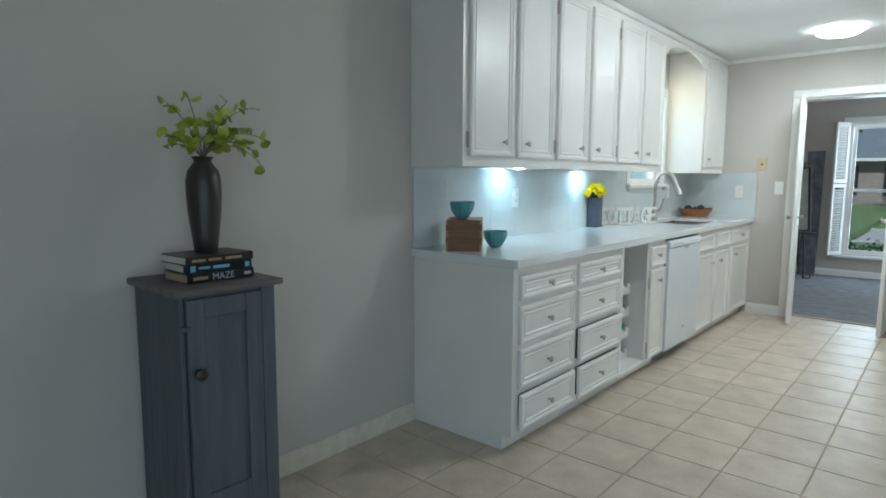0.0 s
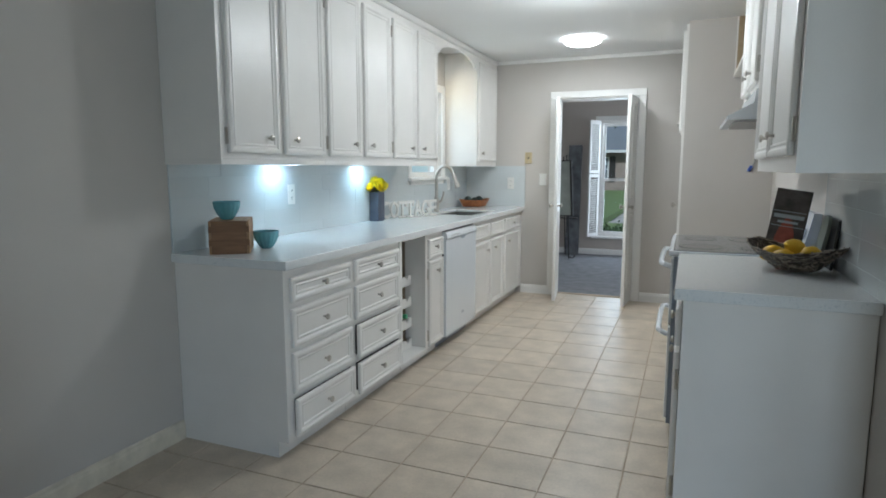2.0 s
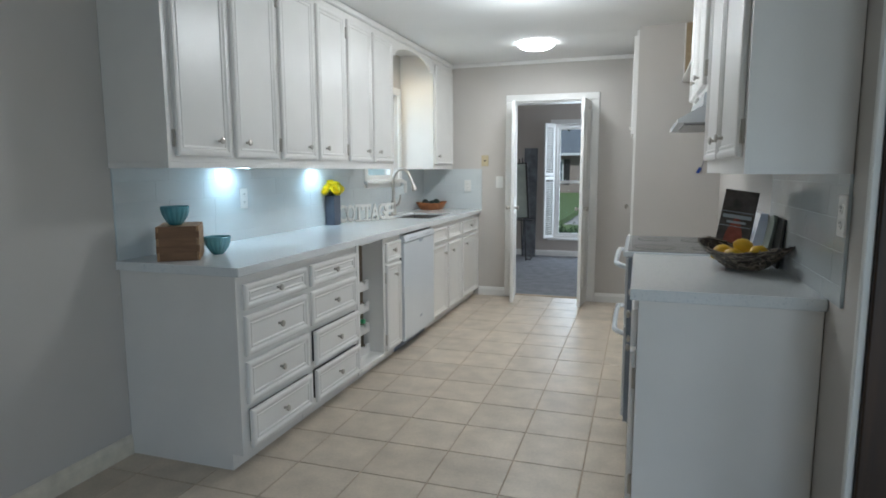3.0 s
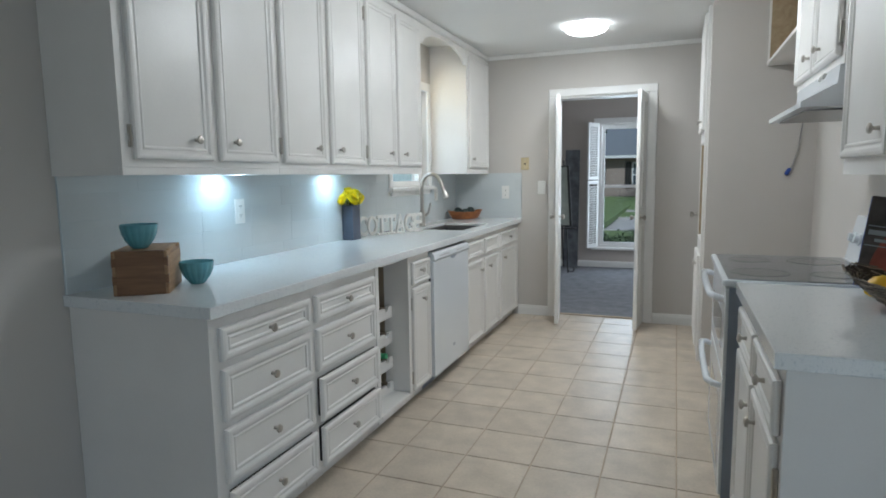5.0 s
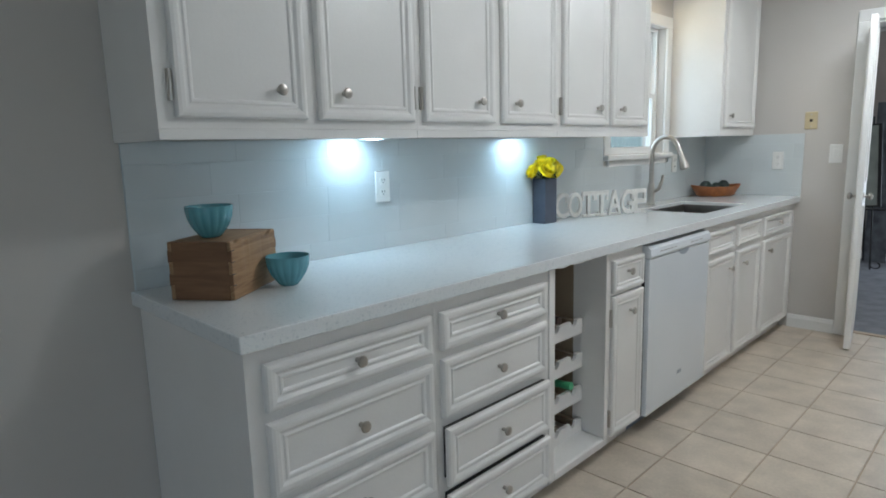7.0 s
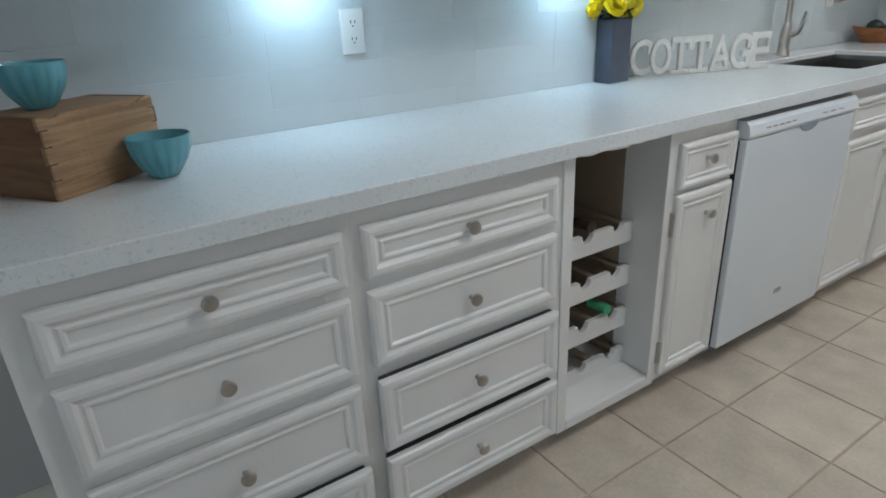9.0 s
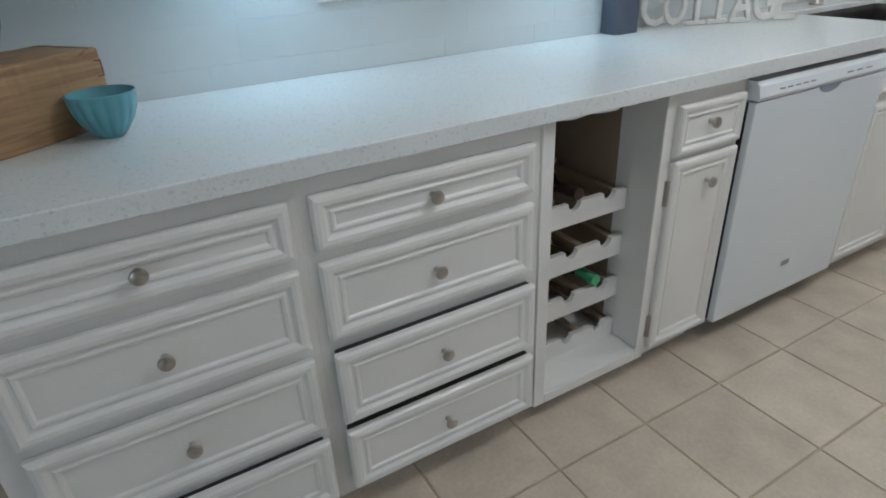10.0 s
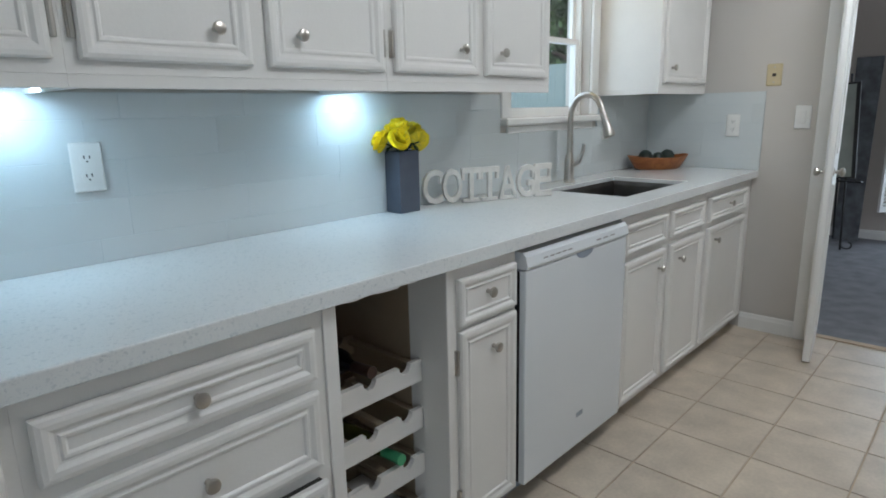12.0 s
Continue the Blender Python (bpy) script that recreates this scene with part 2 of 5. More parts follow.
M_BRICK = mat("brown_brick", (0.22, 0.185, 0.165), 0.85, vary=0.25, scale=8, bump=0.3, bscale=40)
M_ROOF = mat("grey_shingle", (0.125, 0.145, 0.165), 0.9, vary=0.25, scale=6, bump=0.5, bscale=40)
M_SIDING = mat("pale_siding", (0.55, 0.58, 0.60), 0.7, vary=0.05)
M_NIGHTGL = mat("far_window_glass", (0.04, 0.06, 0.08), 0.08, vary=0.2)
M_LEAF = mat("tree_leaf", (0.05, 0.10, 0.03), 0.6, vary=0.25, scale=3, per_island=0.45)
M_BARK = mat("bark", (0.09, 0.07, 0.055), 0.9, vary=0.3, scale=9, bump=0.8, bscale=30)


# ---- building blocks ----
ORG = {}


def thing(name, at, label, category, group="", kind=""):
    ob = new(name)
    ob.location = at
    ob.empty_display_size = 0.05
    ORG[ob] = Vector(at)
    return tagged(ob, label, category, group, kind)


def finish(bm, name, material, smooth=False):
    bmesh.ops.recalc_face_normals(bm, faces=bm.faces[:])
    me = bpy.data.meshes.new(name)
    bm.to_mesh(me)
    bm.free()
    me.materials.append(material)
    if smooth:
        me.polygons.foreach_set("use_smooth", [True] * len(me.polygons))
        me.set_sharp_from_angle(angle=radians(38))
    return me


def part(name, bm, material, parent=None, label="", smooth=False):
    """One mesh, drawn in world places, as a part of a thing (or a thing by itself)."""
    o = ORG[parent] if parent else Vector((0, 0, 0))
    if parent:
        bm.transform(Matrix.Translation(-o))
    ob = new(name, finish(bm, name, material, smooth))
    ob.parent = parent
    ORG[ob] = o
    return tagged(ob, label)


def solid(name, bm, material, label, category, group="", kind="", smooth=False):
    return tagged(part(name, bm, material, None, "", smooth), label, category, group, kind)


def box(x0, y0, z0, x1, y1, z1, bevel=0.0, m=None, bm=None, seg=1):
    """A box, added to bm or to a new mesh."""
    out = bm or bmesh.new()
    made = bmesh.ops.create_cube(out, size=1.0)["verts"]
    bmesh.ops.transform(out, verts=made, matrix=Matrix.Translation(((x0 + x1) / 2, (y0 + y1) / 2, (z0 + z1) / 2))
                        @ Matrix.Diagonal((abs(x1 - x0), abs(y1 - y0), abs(z1 - z0), 1)))
    if bevel:
        edges = list({e for v in made for e in v.link_edges})
        r = bmesh.ops.bevel(out, geom=edges, offset=bevel, segments=seg, affect="EDGES", profile=0.6)
        made = list({v for f in r["faces"] for v in f.verts} | {v for v in made if v.is_valid})
    if m:
        bmesh.ops.transform(out, verts=made, matrix=m)
    return out


def lathe(profile, m=None, bm=None, seg=24):
    """Turned round the z axis: pairs of radius and height."""
    out = bm or bmesh.new()
    m = m or Matrix()
    rings = []
    for r, h in profile:
        if r < 1e-5:
            rings.append([out.verts.new(m @ Vector((0, 0, h)))])
        else:
            rings.append([out.verts.new(m @ Vector((r * math.cos(a), r * math.sin(a), h)))
                          for a in (2 * math.pi * k / seg for k in range(seg))])
    for a, b in zip(rings, rings[1:]):
        for k in range(seg):
            j = (k + 1) % seg
            if len(a) == 1 and len(b) > 1:
                out.faces.new((a[0], b[k], b[j]))
            elif len(b) == 1 and len(a) > 1:
                out.faces.new((a[k], a[j], b[0]))
            elif len(a) > 1:
                out.faces.new((a[k], a[j], b[j], b[k]))
    return out


def tube(points, radius, bm=None, seg=8, taper=1.0):
    """A round bar along a line of points."""
    out = bm or bmesh.new()
    pts = [Vector(p) for p in points]
    rings = []
    side = None
    for k, p in enumerate(pts):
        d = (pts[min(k + 1, len(pts) - 1)] - pts[max(k - 1, 0)]).normalized()
        if side is None:
            side = d.orthogonal().normalized()
        side = (side - d * side.dot(d)).normalized()
        up = d.cross(side)
        r = radius * (1 + (taper - 1) * k / max(1, len(pts) - 1))
        rings.append([out.verts.new(p + r * (math.cos(a) * side + math.sin(a) * up)) for a in (2 * math.pi * j / seg for j in range(seg))])
    for a, b in zip(rings, rings[1:]):
        for k in range(seg):
            out.faces.new((a[k], a[(k + 1) % seg], b[(k + 1) % seg], b[k]))
    out.faces.new(rings[0]), out.faces.new(list(reversed(rings[-1])))
    return out


def nested(place, u0, v0, u1, v1, steps, bm=None):
    """A rectangular panel with a moulded rim: steps of inset and height."""
    out = bm or bmesh.new()
    rings = []
    for d, h in steps:
        rings.append([out.verts.new(place(u, v, h)) for u, v in ((u0 + d, v0 + d), (u1 - d, v0 + d), (u1 - d, v1 - d), (u0 + d, v1 - d))])
    for a, b in zip(rings, rings[1:]):
        for k in range(4):
            out.faces.new((a[k], a[(k + 1) % 4], b[(k + 1) % 4], b[k]))
    out.faces.new(rings[0]), out.faces.new(rings[-1])
    return out


def prism(outline, place, depth, bm=None):
    """An outline of (u, v), pushed out by depth."""
    out = bm or bmesh.new()
    a = [out.verts.new(place(u, v, 0.0)) for u, v in outline]
    b = [out.verts.new(place(u, v, depth)) for u, v in outline]
    for k in range(len(a)):
        j = (k + 1) % len(a)
        out.faces.new((a[k], a[j], b[j], b[k]))
    f1, f2 = out.faces.new(a), out.faces.new(list(reversed(b)))
    f1.normal_update(), f2.normal_update()
    bmesh.ops.triangulate(out, faces=[f1, f2])
    return out


KNOB = [(0, 0), (0.007, 0), (0.0065, 0.004), (0.0055, 0.012), (0.008, 0.016), (0.0145, 0.019), (0.0155, 0.023), (0.0135, 0.027), (0.007, 0.0295), (0, 0.03)]


# ---- large structure ----
CEIL = 2.40


def wall_with_holes(name, axis, at0, at1, u0, u1, z0, z1, holes, material, label):
    """A wall of real thickness; holes are (u0, u1, z0, z1)."""
    bm = bmesh.new()
    us = sorted({u0, u1, *[h[0] for h in holes], *[h[1] for h in holes]})
    zs = sorted({z0, z1, *[h[2] for h in holes], *[h[3] for h in holes]})
    for a, b in zip(us, us[1:]):
        run = []
        for c, d in zip(zs, zs[1:]):
            if any(h[0] <= a and b <= h[1] and h[2] <= c and d <= h[3] for h in holes):
                continue
            if run and run[-1][1] == c:
                run[-1][1] = d
            else:
                run.append([c, d])
        for c, d in run:
            if axis == "x":
                box(at0, a, c, at1, b, d, bm=bm)
            else:
                box(a, at0, c, b, at1, d, bm=bm)
    return solid(name, bm, material, label, "wall", kind="structure")


KW = (2.64, 3.335, 1.235, 2.02)          # kitchen window: y, y, z, z
FW = (0.985, 1.825, 0.29, 2.00)           # front room window: x, x, z, z
DOOR = (0.975, 1.763, 0.0, 2.00)        # doorway in the north wall
wall_with_holes("wall_west", "x", -0.14, 0.0, -4.4, 4.05, 0, CEIL, [KW], M_WALL, "warm grey painted wall behind the long counter")
wall_with_holes("wall_north", "y", 4.05, 4.17, -0.14, 2.94, 0, CEIL, [DOOR], M_WALL, "warm grey painted wall with a cased doorway")
wall_with_holes("wall_east", "x", 2.80, 2.94, -0.245, 4.05, 0, CEIL, [], M_WALL, "warm grey painted wall behind the stove")
wall_with_holes("wall_south", "y", -4.54, -4.4, -0.14, 5.54, 0, CEIL, [(2.70, 4.40, 0.05, 2.05)], M_WALL, "warm grey painted wall with a wide glazed opening")
wall_with_holes("wall_dining_east", "x", 5.4, 5.54, -4.4, 1.6, 0, CEIL, [(-3.65, -2.15, 0.2, 2.05)], M_WALL, "warm grey painted wall with a side window")
wall_with_holes("wall_dining_north", "y", 1.6, 1.74, 2.94, 5.54, 0, CEIL, [], M_WALL, "warm grey painted wall of the side room")
wall_with_holes("wall_front_room", "y", 7.20, 7.34, -0.0, 4.2, 0, CEIL, [FW], M_WALL2, "taupe painted wall with a tall front window")
wall_with_holes("wall_front_room_west", "x", -0.14, 0.0, 4.232, 7.34, 0, CEIL, [], M_WALL2, "taupe painted side wall of the front room")
# the opening in this unseen wall is invented to admit the fill light
wall_with_holes("wall_front_room_east", "x", 4.2, 4.34, 4.17, 7.34, 0, CEIL, [(5.15, 6.65, 0.40, 2.03)], M_WALL2, "taupe painted side wall of the front room")
wall_with_holes("wall_front_room_south", "y", 4.172, 4.23, -0.14, 4.2, 0, CEIL, [(0.975, 1.763, 0, 2.00)], M_WALL2, "taupe painted wall round the doorway")
solid("ceiling", box(-0.14, -4.54, CEIL, 5.54, 4.17, CEIL + 0.1), M_CEIL, "white painted textured kitchen ceiling", "ceiling", kind="structure")
solid("ceiling_front_room", box(-0.14, 4.17, CEIL, 4.34, 7.34, CEIL + 0.1), M_CEIL, "white painted front room ceiling", "ceiling", kind="structure")
floor = solid("floor", box(-0.14, -4.54, -0.12, 5.54, 4.155, -0.004), M_GROUT, "beige ceramic tile floor with tan grout", "floor", kind="structure")
solid("floor_carpet", box(-0.14, 4.155, -0.12, 4.34, 7.34, 0.006), M_CARPET, "grey cut-pile carpet in the front room", "carpet", kind="structure")

# skirting boards and crown strips
BASE = [(0, 0), (0.014, 0), (0.014, 0.065), (0.010, 0.075), (0.009, 0.085), (0.004, 0.092), (0, 0.092)]


def skirting(name, p, q, inward, label="white painted wooden skirting board", material=M_TRIM):
    """From p to q along the wall; inward points into the room."""
    p, q, n = Vector((*p, 0)), Vector((*q, 0)), Vector((*inward, 0))
    bm = bmesh.new()
    a = [bm.verts.new(p + n * d + Vector((0, 0, h))) for d, h in BASE]
    b = [bm.verts.new(q + n * d + Vector((0, 0, h))) for d, h in BASE]
    for k in range(len(a)):
        j = (k + 1) % len(a)
        bm.faces.new((a[k], a[j], b[j], b[k]))
    bm.faces.new(a), bm.faces.new(list(reversed(b)))
    return solid(name, bm, material, label, "skirting", kind="structure")


skirting("baseboard", (0, -4.4), (0, 0.018), (1, 0), "worn cream wooden skirting board along the wall", M_CREAM)
skirting("baseboard", (0.625, 4.05), (0.905, 4.05), (0, -1))
skirting("baseboard", (1.833, 4.05), (2.80, 4.05), (0, -1))
skirting("baseboard", (2.80, -0.245), (2.80, -0.165), (-1, 0))
skirting("baseboard", (0.0, 7.20), (4.2, 7.20), (0, -1))
skirting("baseboard", (0, -4.4), (5.4, -4.4), (0, 1))
for args in ((0.0, 4.025, 2.80, 4.05), (0.0, 7.17, 4.2, 7.20)):
    solid("trim", box(args[0], args[1], CEIL - 0.035, args[2], args[3], CEIL, 0.006), M_TRIM, "narrow white crown strip under the ceiling", "trim", kind="structure")
solid("trim", box(2.79, -0.268, 0, 2.812, -0.245, CEIL, 0.004), M_TRIM, "white painted wooden edge of the wall opening", "trim", kind="structure")
solid("trim", box(2.8125, -0.285, 0, 2.95, -0.245, CEIL, 0.004), M_BROWN, "dark walnut casing of the opening to the next room", "trim", kind="structure")

# doorway casing, one thing with its boards
casing = thing("door_1", (1.369, 4.04, 0), "white painted wooden casing round the doorway", "door frame", kind="structure")
for nm, x0, x1, z0, z1 in (("side_casing", 0.908, 0.978, 0, 2.00), ("side_casing", 1.760, 1.830, 0, 2.00), ("head_casing", 0.908, 1.830, 2.00, 2.068)):
    part(nm, box(x0, 4.028, z0, x1, 4.05, z1, 0.005), M_TRIM, casing)
for x0, x1 in ((0.975, 0.990), (1.748, 1.763)):
    part("jamb", box(x0, 4.052, 0, x1, 4.23, 2.00, 0.002), M_TRIM, casing)
part("head_jamb", box(0.990, 4.052, 1.985, 1.748, 4.23, 2.00, 0.002), M_TRIM, casing)
part("threshold", box(0.990, 4.13, 0.0, 1.748, 4.175, 0.009, 0.003), M_GROUT, casing, "thin tan carpet strip")

RIM = [(0, 0), (0, 0.012), (0.004, 0.018), (0.012, 0.020), (0.021, 0.019), (0.029, 0.013), (0.033, 0.0125), (0.037, 0.0155), (0.042, 0.0145), (0.046, 0.010)]
SLIM = [(0, 0), (0, 0.012), (0.004, 0.018), (0.010, 0.020), (0.016, 0.019), (0.022, 0.013), (0.026, 0.0125), (0.030, 0.0155), (0.033, 0.0145), (0.036, 0.010)]


def facing(x, sign):
    return lambda u, v, h: Vector((x + sign * h, u, v))


def knob(parent, x, y, z, sign=1):
    part("knob", lathe(KNOB, pose(x, y, z, 0, 90 * sign, 0), seg=16), M_NICKEL, parent, "round brushed nickel knob", smooth=True)


def hinge(parent, x, y, z, sign=1):
    bm = box(x, y - 0.008, z - 0.037, x + sign * 0.006, y + 0.009, z + 0.037, 0.002)
    tube([(x + sign * 0.008, y, z - 0.036), (x + sign * 0.008, y, z + 0.036)], 0.0055, bm, 8)
    part("hinge", bm, M_NICKEL, parent, "small worn nickel butterfly hinge", smooth=True)


def front(parent, name, x, sign, y0, y1, z0, z1, steps=RIM, knob_at=None, hinges=(), out=0.0):
    p = part(name, nested(facing(x + sign * (0.0015 + out), sign), y0, z0, y1, z1, steps), M_CAB, parent)
    field = steps[-1][1]
    if knob_at:
        knob(p, x + sign * (field + 0.0015 + out), knob_at[0], knob_at[1], sign)
    for hy, hz in hinges:
        hinge(p, x, hy, hz, sign)
    return p


FX = 0.622      # face of the long run of base cabinets
ZD = ((0.720, 0.833), (0.514, 0.692), (0.300, 0.487), (0.100, 0.277))


def base_unit(label, y0, y1, category="cabinet"):
    c = thing("base_cabinet", (0.3, (y0 + y1) / 2, 0), label, category, "base cabinets along the long wall")
    part("body", box(0.003, y0, 0.075, FX, y1, 0.874, 0.0004), M_CAB, c)
    part("toe_kick", box(0.003, y0 + 0.001, 0.0, FX - 0.055, y1 - 0.001, 0.075), M_CAB, c)
    return c


c1 = base_unit("white painted cabinet with four moulded drawers at the counter's end", 0.020, 0.5925)
for z0, z1 in ZD:
    out = 0.012 if z0 < 0.2 else 0.0
    d = front(c1, "drawer", FX, 1, 0.060, 0.572, z0, z1 - out * 0.4, RIM, (0.314, (z0 + z1) / 2), out=out)
    if out:
        # solid near-black block stands in for shade behind the ajar front
        part("gap_shade", box(FX - 0.05, 0.075, z0 + 0.02, FX + out + 0.001, 0.562, z1 - 0.008), M_GAPSHADE, d, "near-black block painted as shade behind the drawer front")
c2 = base_unit("white painted cabinet with four drawers, two lower ones ajar", 0.5927, 1.1508)
for k, (z0, z1) in enumerate(ZD):
    d = front(c2, "drawer", FX, 1, 0.612, 1.124, z0, z1 - (0.004 if k > 1 else 0), RIM, (0.866, (z0 + z1) / 2), out=(0, 0, 0.014, 0.015)[k])
    if k > 1:
        # near-black filler: the shade in the open gap, put in as colour
        part("gap_shade", box(FX - 0.05, 0.620, z0 + 0.02, FX + 0.0135, 1.117, z1 - 0.0055), M_GAPSHADE, d, "near-black block painted as shade behind the drawer front")

# open wine cabinet
wine = thing("wine_cabinet", (0.3, 1.36, 0), "white open cabinet with scalloped wine rack shelves", "cabinet")
W0, W1 = 1.151, 1.5675
part("side_panel", box(0.003, W0, 0.075, FX - 0.001, W0 + 0.016, 0.874), M_CAB, wine)
part("side_panel", box(0.003, W1 - 0.016, 0.075, FX - 0.001, W1, 0.874), M_CAB, wine)
part("back_panel", box(0.003, W0 + 0.016, 0.075, 0.02, W1 - 0.016, 0.874), M_CABIN, wine, "dull beige back panel")
part("bottom_panel", box(0.02, W0 + 0.016, 0.075, FX - 0.001, W1 - 0.016, 0.092, 0.002), M_CAB, wine)
part("top_panel", box(0.02, W0 + 0.016, 0.862, FX - 0.03, W1 - 0.016, 0.874), M_CABIN, wine)
part("toe_kick", box(0.003, W0, 0.0, FX - 0.055, W1, 0.075), M_CAB, wine)
part("face_frame", box(FX - 0.001, W0, 0.060, FX + 0.006, W0 + 0.036, 0.874, 0.002), M_CAB, wine)
part("face_frame", box(FX - 0.001, W1 - 0.028, 0.060, FX + 0.006, W1, 0.874, 0.002), M_CAB, wine)
part("face_frame", box(FX - 0.001, W0 + 0.036, 0.060, FX + 0.006, W1 - 0.028, 0.092, 0.002), M_CAB, wine)
part("torn_strip", prism([(W0 + 0.03, 0.8740), (W1 - 0.028, 0.8740), (W1 - 0.03, 0.8674), (1.51, 0.8696), (1.495, 0.8636), (1.44, 0.8663), (1.43, 0.8619), (1.38, 0.8652),
                          (1.37, 0.8602), (1.31, 0.8624), (1.29, 0.8663), (1.24, 0.8608), (1.21, 0.8641)], facing(FX - 0.004, 1), 0.008), M_CAB, wine, "ragged white strip under the counter")
part("lining", box(0.02, W1 - 0.0175, 0.093, 0.47, W1 - 0.0162, 0.861), M_CABIN, wine, "bare brown side lining")
RY0, RY1 = W0 + 0.018, W1 - 0.018
for zt in (0.590, 0.443, 0.297, 0.150):
    n = 3
    pitch = (RY1 - RY0) / n
    line = [(RY0, zt - 0.064), (RY1, zt - 0.064), (RY1, zt)]
    for k in reversed(range(n)):
        cy = RY0 + pitch * (k + 0.5)
        line += [(cy + 0.022 * math.cos(a), zt - 0.024 * math.sin(a)) for a in (math.pi * j / 8 for j in range(9))]
    line += [(RY0, zt)]
    sh = part("rack_front", prism(line, facing(0.500, 1), 0.016), M_CAB, wine)
    part("rack_back", prism(line, facing(0.20, 1), 0.012), M_CABIN, sh)
    for k in range(n + 1):
        y = min(max(RY0 + pitch * k, RY0 + 0.012), RY1 - 0.012)
        part("rack_rail", box(0.212, y - 0.012, zt - 0.03, 0.500, y + 0.012, zt - 0.012, 0.002), M_CABIN, sh)


def bottle(name, label, y, z, glass, foil):
    b = thing(name, (0.3, y, z), label, "bottle", "wine bottles in the rack")
    m = pose(0.215, y, z + 0.038, 0, 86, 0)
    part("glass_body", lathe([(0, 0.002), (0.03, 0), (0.037, 0.006), (0.037, 0.17), (0.033, 0.19), (0.018, 0.215), (0.0145, 0.235), (0.0145, 0.30), (0, 0.30)], m, seg=20), glass, b, smooth=True)
    part("foil_cap", lathe([(0.0152, 0.24), (0.0155, 0.295), (0.0165, 0.30), (0.0165, 0.315), (0, 0.316)], m, seg=16), foil, b, "foil capsule on the neck", smooth=True)


P3 = (RY1 - RY0) / 3
bottle("wine_bottle", "dark red wine bottle lying on the rack", RY0 + P3 * 1.5, 0.560, M_BOTTLE, M_FOIL)
bottle("wine_bottle", "olive green wine bottle with a bright green cap", RY0 + P3 * 2.2, 0.266, M_BOTTLEG, M_FOILG)

c4 = base_unit("narrow white cabinet with one drawer and one door", 1.5685, 1.846)
front(c4, "drawer", FX, 1, 1.581, 1.834, 0.703, 0.835, SLIM, (1.702, 0.778))
front(c4, "door", FX, 1, 1.581, 1.834, 0.092, 0.687, RIM, (1.727, 0.607), [(1.578, 0.60), (1.578, 0.17)])

# dishwasher
dw = thing("dishwasher", (0.33, 2.18, 0), "white built-in dishwasher with a moulded control strip", "dishwasher")
# coloured near-black so the slits round the door read as shaded
part("tub", box(0.02, 1.853, 0.06, 0.600, 2.498, 0.868), M_GAPSHADE, dw, "dishwasher body, near-black to paint shade into its gaps")
part("door_panel", box(0.603, 1.860, 0.085, 0.652, 2.502, 0.802, 0.006, seg=2), M_APPL, dw)
# black strip paints the shadow on the door's left edge
part("door_edge_shade", box(0.604, 1.8583, 0.09, 0.630, 1.8598, 0.80), M_BLACK, dw, "black strip painted as shade beside the door")
part("kick_plate", box(0.54, 1.853, 0.0, 0.565, 2.498, 0.075), M_APPGREY, dw)
bm = prism([(0.600, 0.806), (0.655, 0.806), (0.659, 0.815), (0.652, 0.844), (0.640, 0.857), (0.600, 0.859)], lambda u, v, h: Vector((u, 1.860 + h, v)), 0.642)
panel = part("control_panel", bm, M_APPL, dw)
# no hollow here: a flat grey half-oval paints the finger pull's shade
part("pull_shade", prism([(2.20 + 0.055 * math.cos(a), 0.806 - 0.026 * math.sin(a)) for a in (math.pi * k / 10 for k in range(11))], facing(0.6515, 1), 0.0015), M_APPGREY, dw, "flat grey patch painted as the finger pull's shade")
for y0, y1 in [(1.948 + 0.035 * k, 1.970 + 0.035 * k) for k in range(5)] + [(2.268 + 0.05 * k, 2.298 + 0.05 * k) for k in range(3)]:
    part("button_print", box(0.6545, y0, 0.826, 0.6575, y1, 0.830), M_CORD, panel)
part("badge", box(0.6515, 2.174, 0.197, 0.6535, 2.218, 0.216, 0.001), M_APPGREY, dw, "small dark maker's badge")

c5 = thing("base_cabinet", (0.3, 2.945, 0), "white sink cabinet with two doors under false drawer fronts", "cabinet", "base cabinets along the long wall")
part("body", box(0.003, 2.512, 0.075, FX, 3.364, 0.690, 0.002), M_CAB, c5)
part("front_rail", box(FX - 0.03, 2.512, 0.6905, FX, 3.364, 0.874, 0.002), M_CAB, c5)
part("toe_kick", box(0.003, 2.513, 0.0, FX - 0.055, 3.363, 0.075), M_CAB, c5)
front(c5, "drawer_front", FX, 1, 2.525, 2.898, 0.715, 0.833, SLIM)
front(c5, "drawer_front", FX, 1, 2.955, 3.330, 0.715, 0.833, SLIM)
front(c5, "door", FX, 1, 2.525, 2.898, 0.092, 0.684, RIM, (2.845, 0.606))
front(c5, "door", FX, 1, 2.955, 3.330, 0.092, 0.684, RIM, (3.062, 0.606))
c6 = base_unit("white corner cabinet with one drawer and one door", 3.365, 4.046)
front(c6, "drawer", FX, 1, 3.400, 3.940, 0.715, 0.833, SLIM, (3.68, 0.778))
front(c6, "door", FX, 1, 3.400, 3.940, 0.092, 0.684, RIM, (3.505, 0.615))


